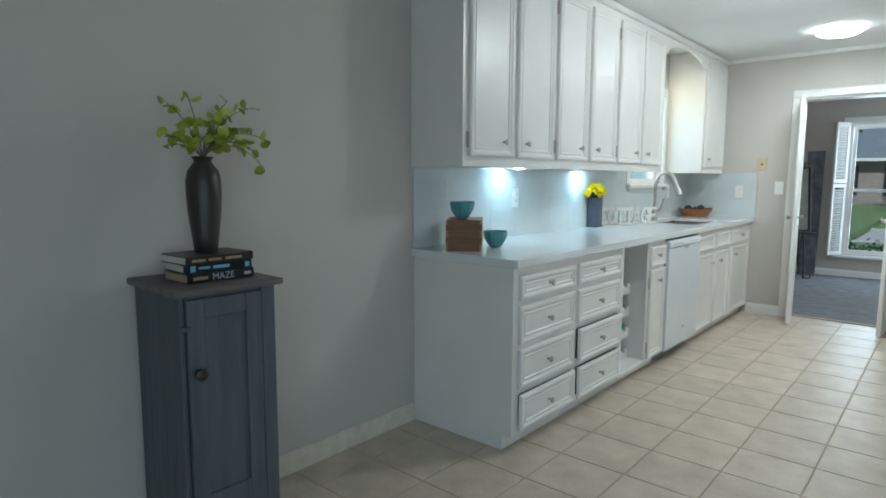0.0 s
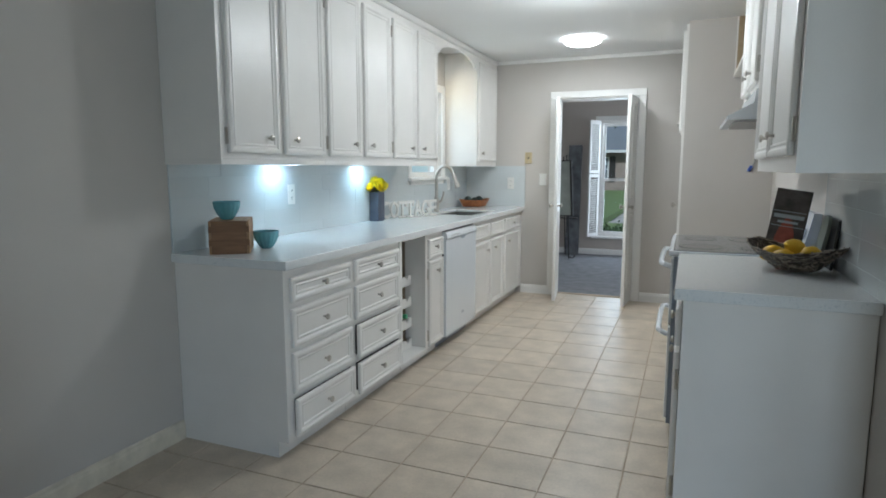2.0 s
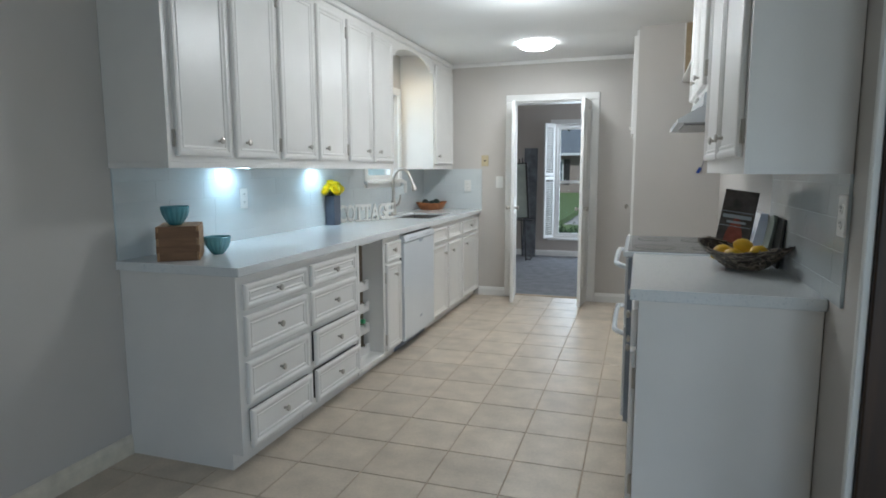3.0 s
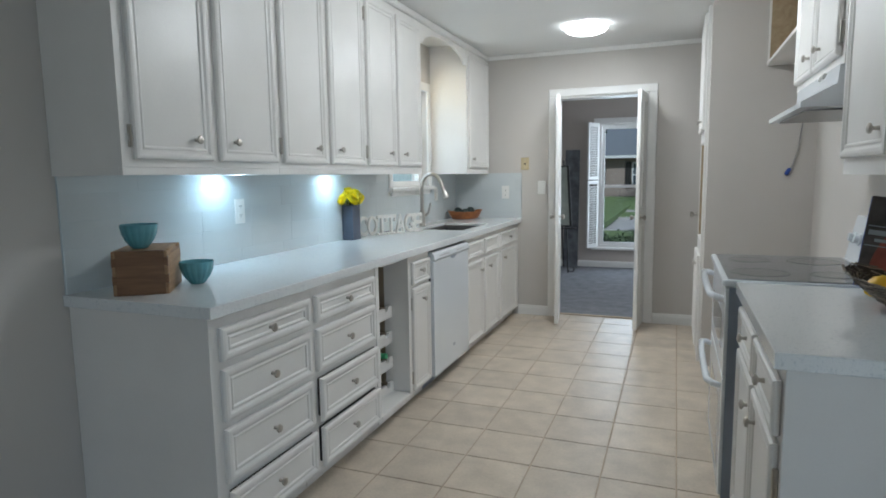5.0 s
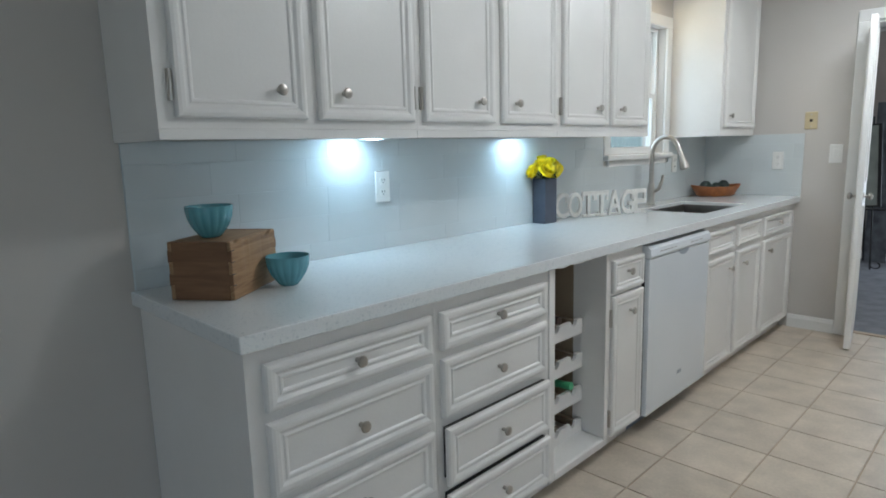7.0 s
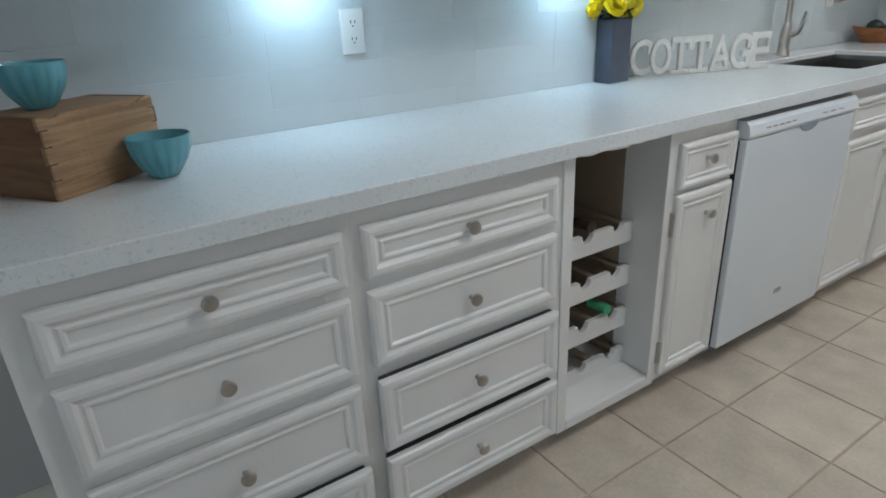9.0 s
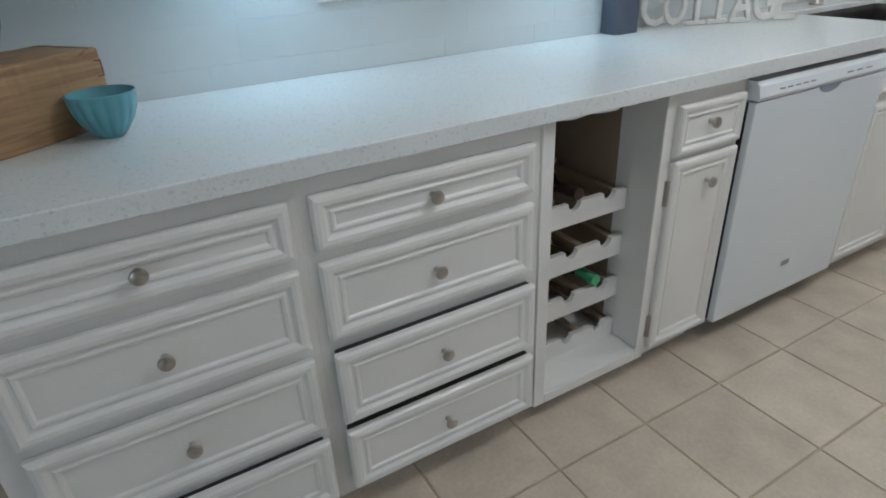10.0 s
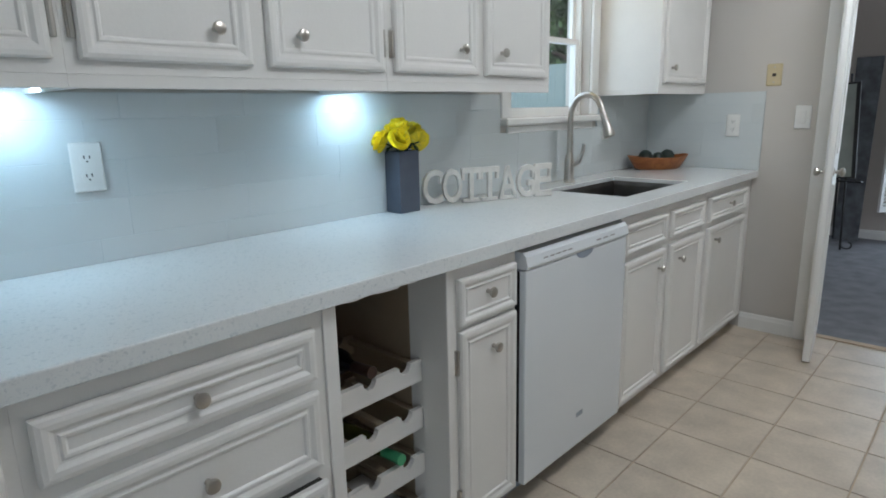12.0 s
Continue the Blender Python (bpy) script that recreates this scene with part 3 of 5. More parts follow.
def slab(xs, ys, z0, z1, hole, name, label):
    """A worktop; the cell hole of the grid is left out for the sink."""
    bm = bmesh.new()
    v = [[bm.verts.new((x, y, z1)) for y in ys] for x in xs]
    faces = [bm.faces.new((v[i][j], v[i + 1][j], v[i + 1][j + 1], v[i][j + 1])) for i in range(len(xs) - 1) for j in range(len(ys) - 1) if (i, j) != hole]
    r = bmesh.ops.extrude_face_region(bm, geom=faces)
    for q in r["geom"]:
        if isinstance(q, bmesh.types.BMVert):
            q.co.z = z0
    bmesh.ops.recalc_face_normals(bm, faces=bm.faces[:])
    edges = [e for e in bm.edges if len(e.link_faces) == 2 and e.calc_face_angle(0) > 1.2]
    bmesh.ops.bevel(bm, geom=edges, offset=0.003, segments=2, affect="EDGES", profile=0.5)
    return solid(name, bm, M_STONE, label, "worktop")


SX0, SX1, SY0, SY1 = 0.150, 0.535, 2.715, 3.355
slab([0.002, SX0, SX1, 0.655], [0.0, SY0, SY1, 4.046], 0.875, 0.915, (1, 1), "worktop", "long white speckled quartz worktop with a sink cut-out")

# sink, sunk into the worktop
sink = thing("sink", (0.345, 3.03, 0.70), "undermounted stainless steel kitchen sink", "sink")
bm = nested(lambda u, v, h: Vector((u, v, 0.875 - h)), SX0 - 0.008, SY0 - 0.008, SX1 + 0.008, SY1 + 0.008, [(0.009, -0.020), (0.011, -0.021), (0.014, 0.0), (0.02, 0.14), (0.045, 0.165)])
bm.faces.ensure_lookup_table()
bmesh.ops.delete(bm, geom=[f for f in bm.faces if len(f.verts) == 4 and f.calc_area() > 0.15 and f.calc_center_median().z > 0.87], context="FACES_ONLY")
part("basin", bm, mat("worn_dark_steel", (0.20, 0.19, 0.18), 0.36, metal=1.0, vary=0.1, scale=15), sink)
part("drain", lathe([(0.001, 0.0), (0.03, 0.0), (0.042, 0.004), (0.044, 0.0)], pose(0.345, 3.035, 0.7105), seg=24), M_NICKEL, sink, smooth=True)


# upper cabinets of the long wall
UX = 0.333
UB = 1.330


def upper_unit(label, y0, y1, doors, x0=0.003, xf=UX, sign=1, z0=UB, z1=CEIL - 0.002, group="upper cabinets along the long wall", zd=None, steps=RIM):
    c = thing("upper_cabinet", ((x0 + xf) / 2, (y0 + y1) / 2, z0), label, "cabinet", group)
    rail = 0.026 if sign > 0 else 0.0
    part("body", box(x0, y0, z0 + rail, xf, y1, z1, 0.0004), M_CAB, c)
    if rail:
        part("light_rail", box(xf - 0.019, y0, z0, xf, y1, z0 + rail - 0.0005, 0.001), M_CAB, c)
        part("side_skirt", box(x0, y0, z0, xf - 0.0195, y0 + 0.016, z0 + rail - 0.0005), M_CAB, c)
    za, zb = zd or (z0 + 0.052, z1 - 0.085)
    for d0, d1, side in doors:
        ky = d1 - 0.085 if side == "right" else d0 + 0.085
        hy = d0 - 0.006 if side == "right" else d1 + 0.006
        front(c, "door", xf, sign, d0, d1, za, zb, steps, (ky, za + 0.075), [(hy, za + 0.075), (hy, zb - 0.09)])
    return c


upper_unit("white painted upper cabinet with two tall moulded doors", 0.0, 0.8227, [(0.040, 0.400, "right"), (0.440, 0.801, "left")])
upper_unit("white painted upper cabinet with two tall moulded doors", 0.823, 1.6277, [(0.846, 1.206, "right"), (1.250, 1.608, "left")])
upper_unit("white painted upper cabinet with two tall moulded doors", 1.628, 2.450, [(1.652, 2.018, "right"), (2.056, 2.418, "left")])
upper_unit("white painted single-door upper cabinet beside the window", 3.425, 4.046, [(3.462, 4.005, "left")])
solid("trim", box(0.30, 0.0, CEIL - 0.045, UX + 0.026, 4.023, CEIL - 0.004, 0.008), M_TRIM, "white crown strip above the upper cabinets", "trim", kind="structure")

# scalloped valance over the sink
line = [(2.452, CEIL - 0.046), (3.423, CEIL - 0.046)]
pts = []
mid, half = 2.9375, 0.4855
for k in range(41):
    s = -1 + 2 * k / 40
    a = abs(s)
    if a > 0.90:
        drop = 0.125
    elif a > 0.72:
        drop = 0.125 - 0.055 * math.sin((0.90 - a) / 0.18 * math.pi / 2)
    else:
        drop = 0.045 + 0.025 * (a / 0.72) ** 3 - 0.02 * math.cos(a / 0.72 * math.pi / 2)
    pts.append((mid - s * half, CEIL - 0.046 - drop))
solid("valance", prism(line + pts, facing(UX - 0.02, 1), 0.018), M_CAB, "white scalloped wooden valance above the sink", "valance")
sl = thing("recessed_lamp", (0.17, 2.95, CEIL), "small warm recessed lamp over the sink", "lamp")
part("ring", lathe([(0.045, 0), (0.06, 0.0), (0.062, 0.004), (0.06, 0.009), (0.045, 0.009)], pose(0.17, 2.95, CEIL - 0.0095), seg=24), M_TRIM, sl, smooth=True)


# kitchen window
def sash_window(name, label, place, u0, u1, z0, z1, mid, deep, rail=0.04):
    w = thing(name, place((u0 + u1) / 2, z0, 0), label, "window", kind="structure")
    f = 0.018 if rail < 0.03 else 0.03
    for nm, a, b, c, d in (("side_frame", u0, u0 + f, z0, z1), ("side_frame", u1 - f, u1, z0, z1), ("head_frame", u0 + f, u1 - f, z1 - f, z1), ("sill_frame", u0 + f, u1 - f, z0, z0 + f)):
        bm = bmesh.new()
        prism([(a, c), (b, c), (b, d), (a, d)], lambda u, v, h: place(u, v, h), deep, bm)
        part(nm, bm, M_TRIM, w)
    for nm, c, d, off in (("lower_sash", z0 + f, mid + rail / 2, deep * 0.55), ("upper_sash", mid - rail / 2, z1 - f, deep * 0.12)):
        bm = bmesh.new()
        a, b = u0 + f, u1 - f
        for e in (((a, c), (a + rail, c), (a + rail, d), (a, d)), ((b - rail, c), (b, c), (b, d), (b - rail, d)),
                  ((a + rail, c), (b - rail, c), (b - rail, c + rail), (a + rail, c + rail)), ((a + rail, d - rail), (b - rail, d - rail), (b - rail, d), (a + rail, d))):
            prism(e, lambda u, v, h: place(u, v, off + h), deep * 0.32, bm)
        s = part(nm, bm, M_TRIM, w)
        g = part("pane", prism([(a + rail, c + rail), (b - rail, c + rail), (b - rail, d - rail), (a + rail, d - rail)], lambda u, v, h: place(u, v, off + deep * 0.12 + h), 0.004), M_GLASS, s)
        g.visible_shadow = False
    return w


sash_window("window_1", "white double-hung kitchen window above the sink", lambda u, v, h: Vector((-0.11 + h, u, v)), *KW, 1.60, 0.06, 0.024)
kc = thing("window_casing", (0.01, 2.99, 1.2), "white painted wooden window casing and sill", "window frame", kind="structure")
part("sill", box(0.0, 2.572, 1.200, 0.045, 3.412, 1.233, 0.006), M_TRIM, kc)
part("apron", box(0.001, 2.62, 1.165, 0.014, 3.36, 1.199, 0.003), M_TRIM, kc)
part("side_casing", box(0.001, 3.335, 1.234, 0.017, 3.405, 2.02, 0.004), M_TRIM, kc)
part("side_casing", box(0.001, 2.57, 1.234, 0.017, 2.64, 2.02, 0.004), M_TRIM, kc)
part("head_casing", box(0.001, 2.57, 2.021, 0.017, 3.405, 2.09, 0.004), M_TRIM, kc)

# front room window
sash_window("window_2", "tall white double-hung window facing the street", lambda u, v, h: Vector((u, 7.31 - h, v)), *FW, 1.14, 0.08, 0.04)
fc = thing("window_casing", (1.405, 7.19, 0.25), "white painted wooden casing round the front window", "window frame", kind="structure")
part("side_casing", box(0.910, 7.183, 0.29, 0.985, 7.199, 2.00, 0.004), M_TRIM, fc)
part("side_casing", box(1.825, 7.183, 0.29, 1.900, 7.199, 2.00, 0.004), M_TRIM, fc)
part("head_casing", box(0.910, 7.183, 2.001, 1.900, 7.199, 2.075, 0.004), M_TRIM, fc)
part("sill", box(0.895, 7.14, 0.255, 1.915, 7.199, 0.289, 0.006), M_TRIM, fc)


def shutter(x_hinge, turn):
    """A folded louvred shutter of two tiers."""
    s = thing("window_shutter", (x_hinge, 7.18, 0.295), "white louvred wooden shutter folded open beside the window", "shutter", "window shutters")
    s.rotation_euler = (0, 0, radians(turn))
    for z0, z1 in ((0.0, 0.93), (0.94, 1.715)):
        bm = bmesh.new()
        for a, b, c, d in ((0, 0.035, z0, z1), (0.205, 0.24, z0, z1), (0.035, 0.205, z0, z0 + 0.05), (0.035, 0.205, z1 - 0.05, z1)):
            box(a, -0.012, c, b, 0.012, d, 0.002, bm=bm)
        ob = new("shutter_frame", finish(bm, "shutter_frame", M_TRIM))
        ob.parent = s
        me = finish(box(0.036, -0.018, -0.003, 0.204, 0.018, 0.003, 0.001, m=pose(0, 0, 0, 40, 0, 0)), "slat", M_TRIM)
        k = z0 + 0.07
        while k < z1 - 0.06:
            sl_ = new("slat", me)
            sl_.location, sl_.parent = (0, 0, k), ob
            k += 0.032
    return s


shutter(0.975, -118)

# ceiling lamps
for lx, ly in ((1.34, 3.22), (1.58, 1.58)):
    cl = thing("ceiling_lamp", (lx, ly, CEIL), "round flush ceiling lamp with a lit white glass bowl", "lamp", "kitchen ceiling lamps")
    part("base_pan", lathe([(0.0, 0.0), (0.10, 0.0), (0.10, -0.01), (0.0, -0.01)], pose(lx, ly, CEIL - 0.001), seg=40), M_TRIM, cl, smooth=True)
    part("shade", lathe([(0.135, -0.006), (0.152, -0.012), (0.156, -0.022), (0.140, -0.040), (0.105, -0.053), (0.05, -0.060), (0.0, -0.062)], pose(lx, ly, CEIL), seg=40), M_LAMPGLASS, cl, "glowing frosted glass bowl", smooth=True)
    for k in range(3):
        part("clip", box(0.153, -0.006, -0.034, 0.161, 0.006, -0.002, 0.002, m=pose(lx, ly, CEIL, 0, 0, 20 + 120 * k)), M_NICKEL, cl)
for y in (0.77, 1.70):
    pk = thing("puck_light", (0.085, y, UB + 0.026), "small round cool-white light under the cabinet", "lamp", "lights under the upper cabinets")
    part("housing", lathe([(0, 0), (0.034, 0), (0.034, -0.008), (0.03, -0.010)], pose(0.085, y, UB + 0.0255), seg=24), M_PLASTIC, pk, smooth=True)
    part("lens", lathe([(0.03, -0.0095), (0.0, -0.0105)], pose(0.085, y, UB + 0.0255), seg=24), M_PUCK, pk, "glowing bluish lens")


# ---- doorway leaves ----
def door_leaf(hinge_xy, turn, side):
    d = thing("door", (*hinge_xy, 0.012), "narrow white panelled door leaf standing open", "door", "pair of doors in the doorway")
    d.rotation_euler = (0, 0, radians(turn))
    w, t, hgt = 0.340, 0.034, 1.968
    ORG[d] = Vector((0, 0, 0))
    bm = box(0, -t / 2, 0, w, t / 2, hgt, 0.003)
    body = part("slab", bm, M_TRIM, d)
    for s in (1, -1):
        for z0, z1 in ((0.16, 0.88), (1.02, 1.90)):
            bm = nested(lambda u, v, h: Vector((u, s * (t / 2 + h), v)), 0.075, z0, w - 0.075, z1, [(0, 0), (0.004, 0.007), (0.014, 0.007), (0.022, 0.001), (0.05, 0.001), (0.065, 0.005)])
            part("panel", bm, M_TRIM, body)
    for s in (1, -1):
        part("door_knob", lathe([(0, 0), (0.02, 0), (0.02, 0.003), (0.008, 0.006), (0.008, 0.02), (0.02, 0.028), (0.022, 0.038), (0.014, 0.046), (0, 0.048)], pose(w - 0.045, s * t / 2, 0.94, -90 * s, 0, 0), seg=18), M_NICKEL, d, "small round nickel knob", smooth=True)
    part("edge_strip", box(w, -0.010, 0.20, w + 0.010, 0.013, hgt - 0.10, 0.002), M_TRIM, d, "thin white astragal strip")
    for z in (0.2, 1.0, 1.8):
        part("hinge", box(-0.006, -0.012, z - 0.04, 0.002, 0.012, z + 0.04, 0.001), M_NICKEL, d)
    return d


door_leaf((1.004, 4.030), -82, 1)
door_leaf((1.736, 4.030), -95, -1)

# ---- stove side ----
RFX = 2.240
rc = thing("base_cabinet", (2.52, 0.48, 0), "white painted base cabinet with two drawers over two doors", "cabinet")
part("body", box(RFX, 0.050, 0.075, 2.797, 0.940, 0.874, 0.002), M_CAB, rc)
part("toe_kick", box(RFX + 0.055, 0.051, 0.0, 2.797, 0.939, 0.075), M_CAB, rc)
for y0, y1, ky in ((0.080, 0.475, 0.42), (0.505, 0.915, 0.56)):
    front(rc, "drawer", RFX, -1, y0, y1, 0.700, 0.833, SLIM, ((y0 + y1) / 2, 0.768))
    hy = y0 - 0.005 if y0 < 0.3 else y1 + 0.005
    front(rc, "door", RFX, -1, y0, y1, 0.095, 0.680, RIM, (ky, 0.595), [(hy, 0.585), (hy, 0.19)])
slab([2.212, 2.50, 2.798], [0.025, 0.45, 0.943], 0.875, 0.915, None, "worktop", "short white speckled quartz worktop beside the stove")

stove = thing("stove", (2.47, 1.33, 0), "white freestanding double-oven electric stove", "stove")
part("body", box(2.205, 0.95, 0.05, 2.785, 1.71, 0.895, 0.003), M_APPL, stove)
part("side_panel", box(2.19, 0.9465, 0.06, 2.77, 0.9495, 0.893), M_APPGREY, stove, "blue-grey enamel side panel")
part("side_panel", box(2.19, 1.7105, 0.06, 2.77, 1.7135, 0.893), M_APPGREY, stove, "blue-grey enamel side panel")
top = part("cooktop_frame", box(2.165, 0.947, 0.896, 2.785, 1.713, 0.921, 0.008, seg=2), M_APPL, stove)
part("cooktop", box(2.185, 0.97, 0.9215, 2.70, 1.69, 0.9245, 0.001), M_COOK, stove, "dark speckled glass cooktop")
for x, y, r in ((2.31, 1.145, 0.105), (2.31, 1.515, 0.085), (2.56, 1.145, 0.08), (2.56, 1.515, 0.105)):
    part("burner_ring", lathe([(r - 0.004, 0), (r - 0.004, 0.0006), (r, 0.0006), (r, 0)], pose(x, y, 0.9246), seg=40), M_RING, stove)
    part("burner_ring", lathe([(0, 0), (r - 0.01, 0), (r - 0.01, 0.0004), (0, 0.0004)], pose(x, y, 0.9246), seg=40), M_RING, stove)
guard = part("backguard", prism([(2.715, 0.922), (2.785, 0.922), (2.785, 1.115), (2.755, 1.115)], lambda u, v, h: Vector((u, 0.95 + h, v)), 0.76), M_APPL, stove)
tilt = math.degrees(math.atan2(0.04, 0.193))
part("display", box(-0.003, 1.225, -0.03, 0.001, 1.445, 0.03, 0.001, m=pose(2.7335, 0, 1.02, 0, tilt, 0)), M_BLACK, guard, "dark clock display")
for y in (1.015, 1.105, 1.555, 1.645):
    part("dial", lathe([(0.026, 0), (0.026, 0.006), (0.019, 0.009), (0.017, 0.024), (0, 0.025)], pose(2.7325, y, 1.02, 0, -90 + tilt, 0), seg=20), M_APPL, guard, "white control dial", smooth=True)
for z0, z1, hz in ((0.555, 0.885, 0.845), (0.085, 0.545, 0.505)):
    d = part("oven_door", box(2.178, 0.953, z0, 2.204, 1.707, z1, 0.006, seg=2), M_APPL, stove)
    part("oven_window", box(2.1765, 1.075, z0 + 0.07, 2.180, 1.585, z1 - 0.11, 0.001), M_OVENGL, d, "grey patterned oven glass")
    pts = [(2.180, 1.015, hz - 0.01), (2.150, 1.017, hz), (2.132, 1.045, hz + 0.004), (2.128, 1.185, hz + 0.005), (2.127, 1.33, hz + 0.005), (2.128, 1.475, hz + 0.005), (2.132, 1.615, hz + 0.004), (2.150, 1.643, hz), (2.180, 1.645, hz - 0.01)]
    part("handle", tube(pts, 0.013, seg=12), M_APPL, d, "white curved bar handle", smooth=True)
part("door_gap", box(2.200, 0.951, 0.546, 2.2045, 1.709, 0.554), M_BLACK, stove)
part("plinth", box(2.24, 0.96, 0.0, 2.77, 1.7, 0.05), M_BLACK, stove)

upper_unit("white painted upper cabinet with two moulded doors", -0.105, 0.945, [(-0.060, 0.425, "right"), (0.455, 0.915, "left")], x0=2.797, xf=2.520, sign=-1, z0=1.300,
           group="upper cabinets above the stove side")
upper_unit("short white upper cabinet over the range hood", 0.950, 1.800, [(0.985, 1.375, "right"), (1.400, 1.770, "left")], x0=2.797, xf=2.505, sign=-1, z0=1.668,
           group="upper cabinets above the stove side", zd=(1.70, CEIL - 0.09), steps=SLIM)
hood = thing("range_hood", (2.58, 1.345, 1.53), "white under-cabinet range hood with a slanted front", "range hood")
part("canopy", prism([(2.385, 1.530), (2.795, 1.530), (2.795, 1.666), (2.495, 1.666), (2.49, 1.605), (2.385, 1.548)], lambda u, v, h: Vector((u, 0.955 + h, v)), 0.758), M_APPL, hood)
part("filter", box(2.42, 1.05, 1.524, 2.74, 1.64, 1.5295), M_STEEL, hood, "dull metal grease filter")
for y in (1.10, 1.16):
    part("switch", lathe([(0, 0), (0.012, 0), (0.010, 0.01), (0, 0.01)], pose(2.481, y, 1.645, 0, -70, 0), seg=14), M_PLASTIC, hood, smooth=True)

# open cubby over the empty refrigerator bay, and the stub wall beside it
cub = thing("upper_cabinet", (2.64, 2.35, 1.97), "open white cubby with a tan wood inside", "cabinet")
part("side_panel", box(2.505, 1.802, 1.97, 2.797, 1.820, CEIL - 0.002), M_CAB, cub)
part("side_panel", box(2.505, 2.876, 1.97, 2.797, 2.897, CEIL - 0.002), M_CAB, cub)
part("shelf", box(2.50, 1.820, 1.97, 2.797, 2.876, 1.99, 0.002), M_CAB, cub)
M_TAN = wood("tan_plywood", (0.30, 0.22, 0.13), (0.42, 0.33, 0.21), 0.6, stretch=(10, 2, 10))
part("back_panel", box(2.785, 1.820, 1.99, 2.797, 2.876, CEIL - 0.002), M_TAN, cub, "bare tan plywood back")
part("lining", box(2.515, 2.870, 1.991, 2.784, 2.8755, CEIL - 0.003), M_TAN, cub, "bare tan plywood side")
solid("wall_stub", box(2.185, 2.90, 0, 2.80, 3.00, CEIL), M_WALL, "warm grey painted stub wall beside the stove", "wall", kind="structure")

pan = thing("tall_cabinet", (2.5, 3.3, 0), "tall white built-in cabinet with an empty oven opening", "cabinet")
PX = 2.165
for y0, y1, z0, z1 in ((3.001, 3.040, 0.0, CEIL - 0.002), (3.585, 3.63, 0.0, CEIL - 0.002), (3.040, 3.585, 0.0, 0.84), (3.040, 3.585, 1.52, CEIL - 0.002)):
    part("body", box(PX, y0, z0, 2.79, y1, z1, 0.001), M_CAB, pan)
part("niche_back", box(2.74, 3.040, 0.84, 2.79, 3.585, 1.52), M_TAN, pan, "bare tan plywood back")
part("niche_side", box(PX + 0.004, 3.5805, 0.841, 2.74, 3.5845, 1.519), M_TAN, pan, "bare tan plywood side")
front(pan, "door", PX, -1, 3.030, 3.300, 1.60, 2.36, RIM, (3.255, 1.67))
front(pan, "door", PX, -1, 3.320, 3.595, 1.60, 2.36, RIM, (3.365, 1.67))
front(pan, "door", PX, -1, 3.030, 3.300, 0.10, 0.74, RIM, (3.255, 0.66))
front(pan, "door", PX, -1, 3.320, 3.595, 0.10, 0.74, RIM, (3.365, 0.66))
part("door_knob", lathe([(0, 0), (0.02, 0), (0.02, 0.004), (0.008, 0.008), (0.008, 0.03), (0.022, 0.04), (0.024, 0.052), (0.014, 0.06), (0, 0.062)], pose(PX - 0.001, 3.606, 0.99, 0, -90, 0), seg=18), M_NICKEL, pan, "round nickel door knob", smooth=True)

cord = thing("power_cord", (2.68, 2.880, 1.97), "grey cord with a blue plug hanging in the bay", "cord")
part("cable", tube([(2.72, 2.860, 1.972), (2.72, 2.870, 1.80), (2.715, 2.885, 1.60), (2.70, 2.888, 1.45), (2.675, 2.886, 1.36), (2.66, 2.884, 1.33)], 0.0035, seg=6), M_CORD, cord, smooth=True)
part("plug", box(-0.011, -0.010, -0.045, 0.011, 0.010, 0.0, 0.004, m=pose(2.658, 2.884, 1.332, 0, 25, 0)), M_BLUE, cord, "blue plastic plug")

# ---- plates on the walls ----
def duplex(name, label, m):
    p = thing(name, m.translation, label, "outlet")
    ORG[p] = Vector((0, 0, 0))
    p.matrix_world = m
    part("plate", box(-0.036, -0.06, 0, 0.036, 0.06, 0.006, 0.003), M_PLASTIC, p)
    for v in (-0.022, 0.022):
        r = part("socket", lathe([(0, 0.0058), (0.0165, 0.0058), (0.0165, 0.008), (0, 0.0085)], pose(0, v, 0), seg=18), M_PLASTIC, p, smooth=True)
        for u in (-0.006, 0.006):
            part("slot", box(u - 0.0012, v - 0.001, 0.0075, u + 0.0012, v + 0.007, 0.009), M_BLACK, r)
        part("slot", lathe([(0, 0.0075), (0.0022, 0.0075), (0.0022, 0.009), (0, 0.009)], pose(0, v - 0.0075, 0), seg=8), M_BLACK, r)
    return p


EAST = Matrix(((0, 0, 1), (1, 0, 0), (0, 1, 0))).to_4x4()            # a plate on the west wall faces east
SOUTH = Matrix(((1, 0, 0), (0, 0, -1), (0, 1, 0))).to_4x4()          # a plate on the north wall faces south
WEST = Matrix(((0, 0, -1), (-1, 0, 0), (0, 1, 0))).to_4x4()
duplex("outlet", "white duplex outlet on the glass tile backsplash", Matrix.Translation((0.0105, 0.927, 1.157)) @ EAST)
duplex("outlet", "white duplex outlet beside the kitchen window", Matrix.Translation((0.0105, 3.50, 1.157)) @ EAST)
duplex("outlet", "white outlet on the tiled end of the backsplash", Matrix.Translation((0.503, 4.0395, 1.156)) @ SOUTH)
duplex("outlet", "white outlet on the backsplash beside the stove", Matrix.Translation((2.789, -0.08, 1.18)) @ WEST)
sw = thing("light_switch", (0.842, 4.044, 1.198), "blank white switch plate on the grey wall", "switch")
part("plate", box(0.805, 4.043, 1.138, 0.879, 4.0495, 1.258, 0.003), M_PLASTIC, sw)
part("rocker", box(0.827, 4.0405, 1.165, 0.857, 4.044, 1.231, 0.002), M_PLASTIC, sw)
jk = thing("phone_jack", (0.687, 4.04, 1.417), "almond phone plate with two hanging pegs", "wall plate")
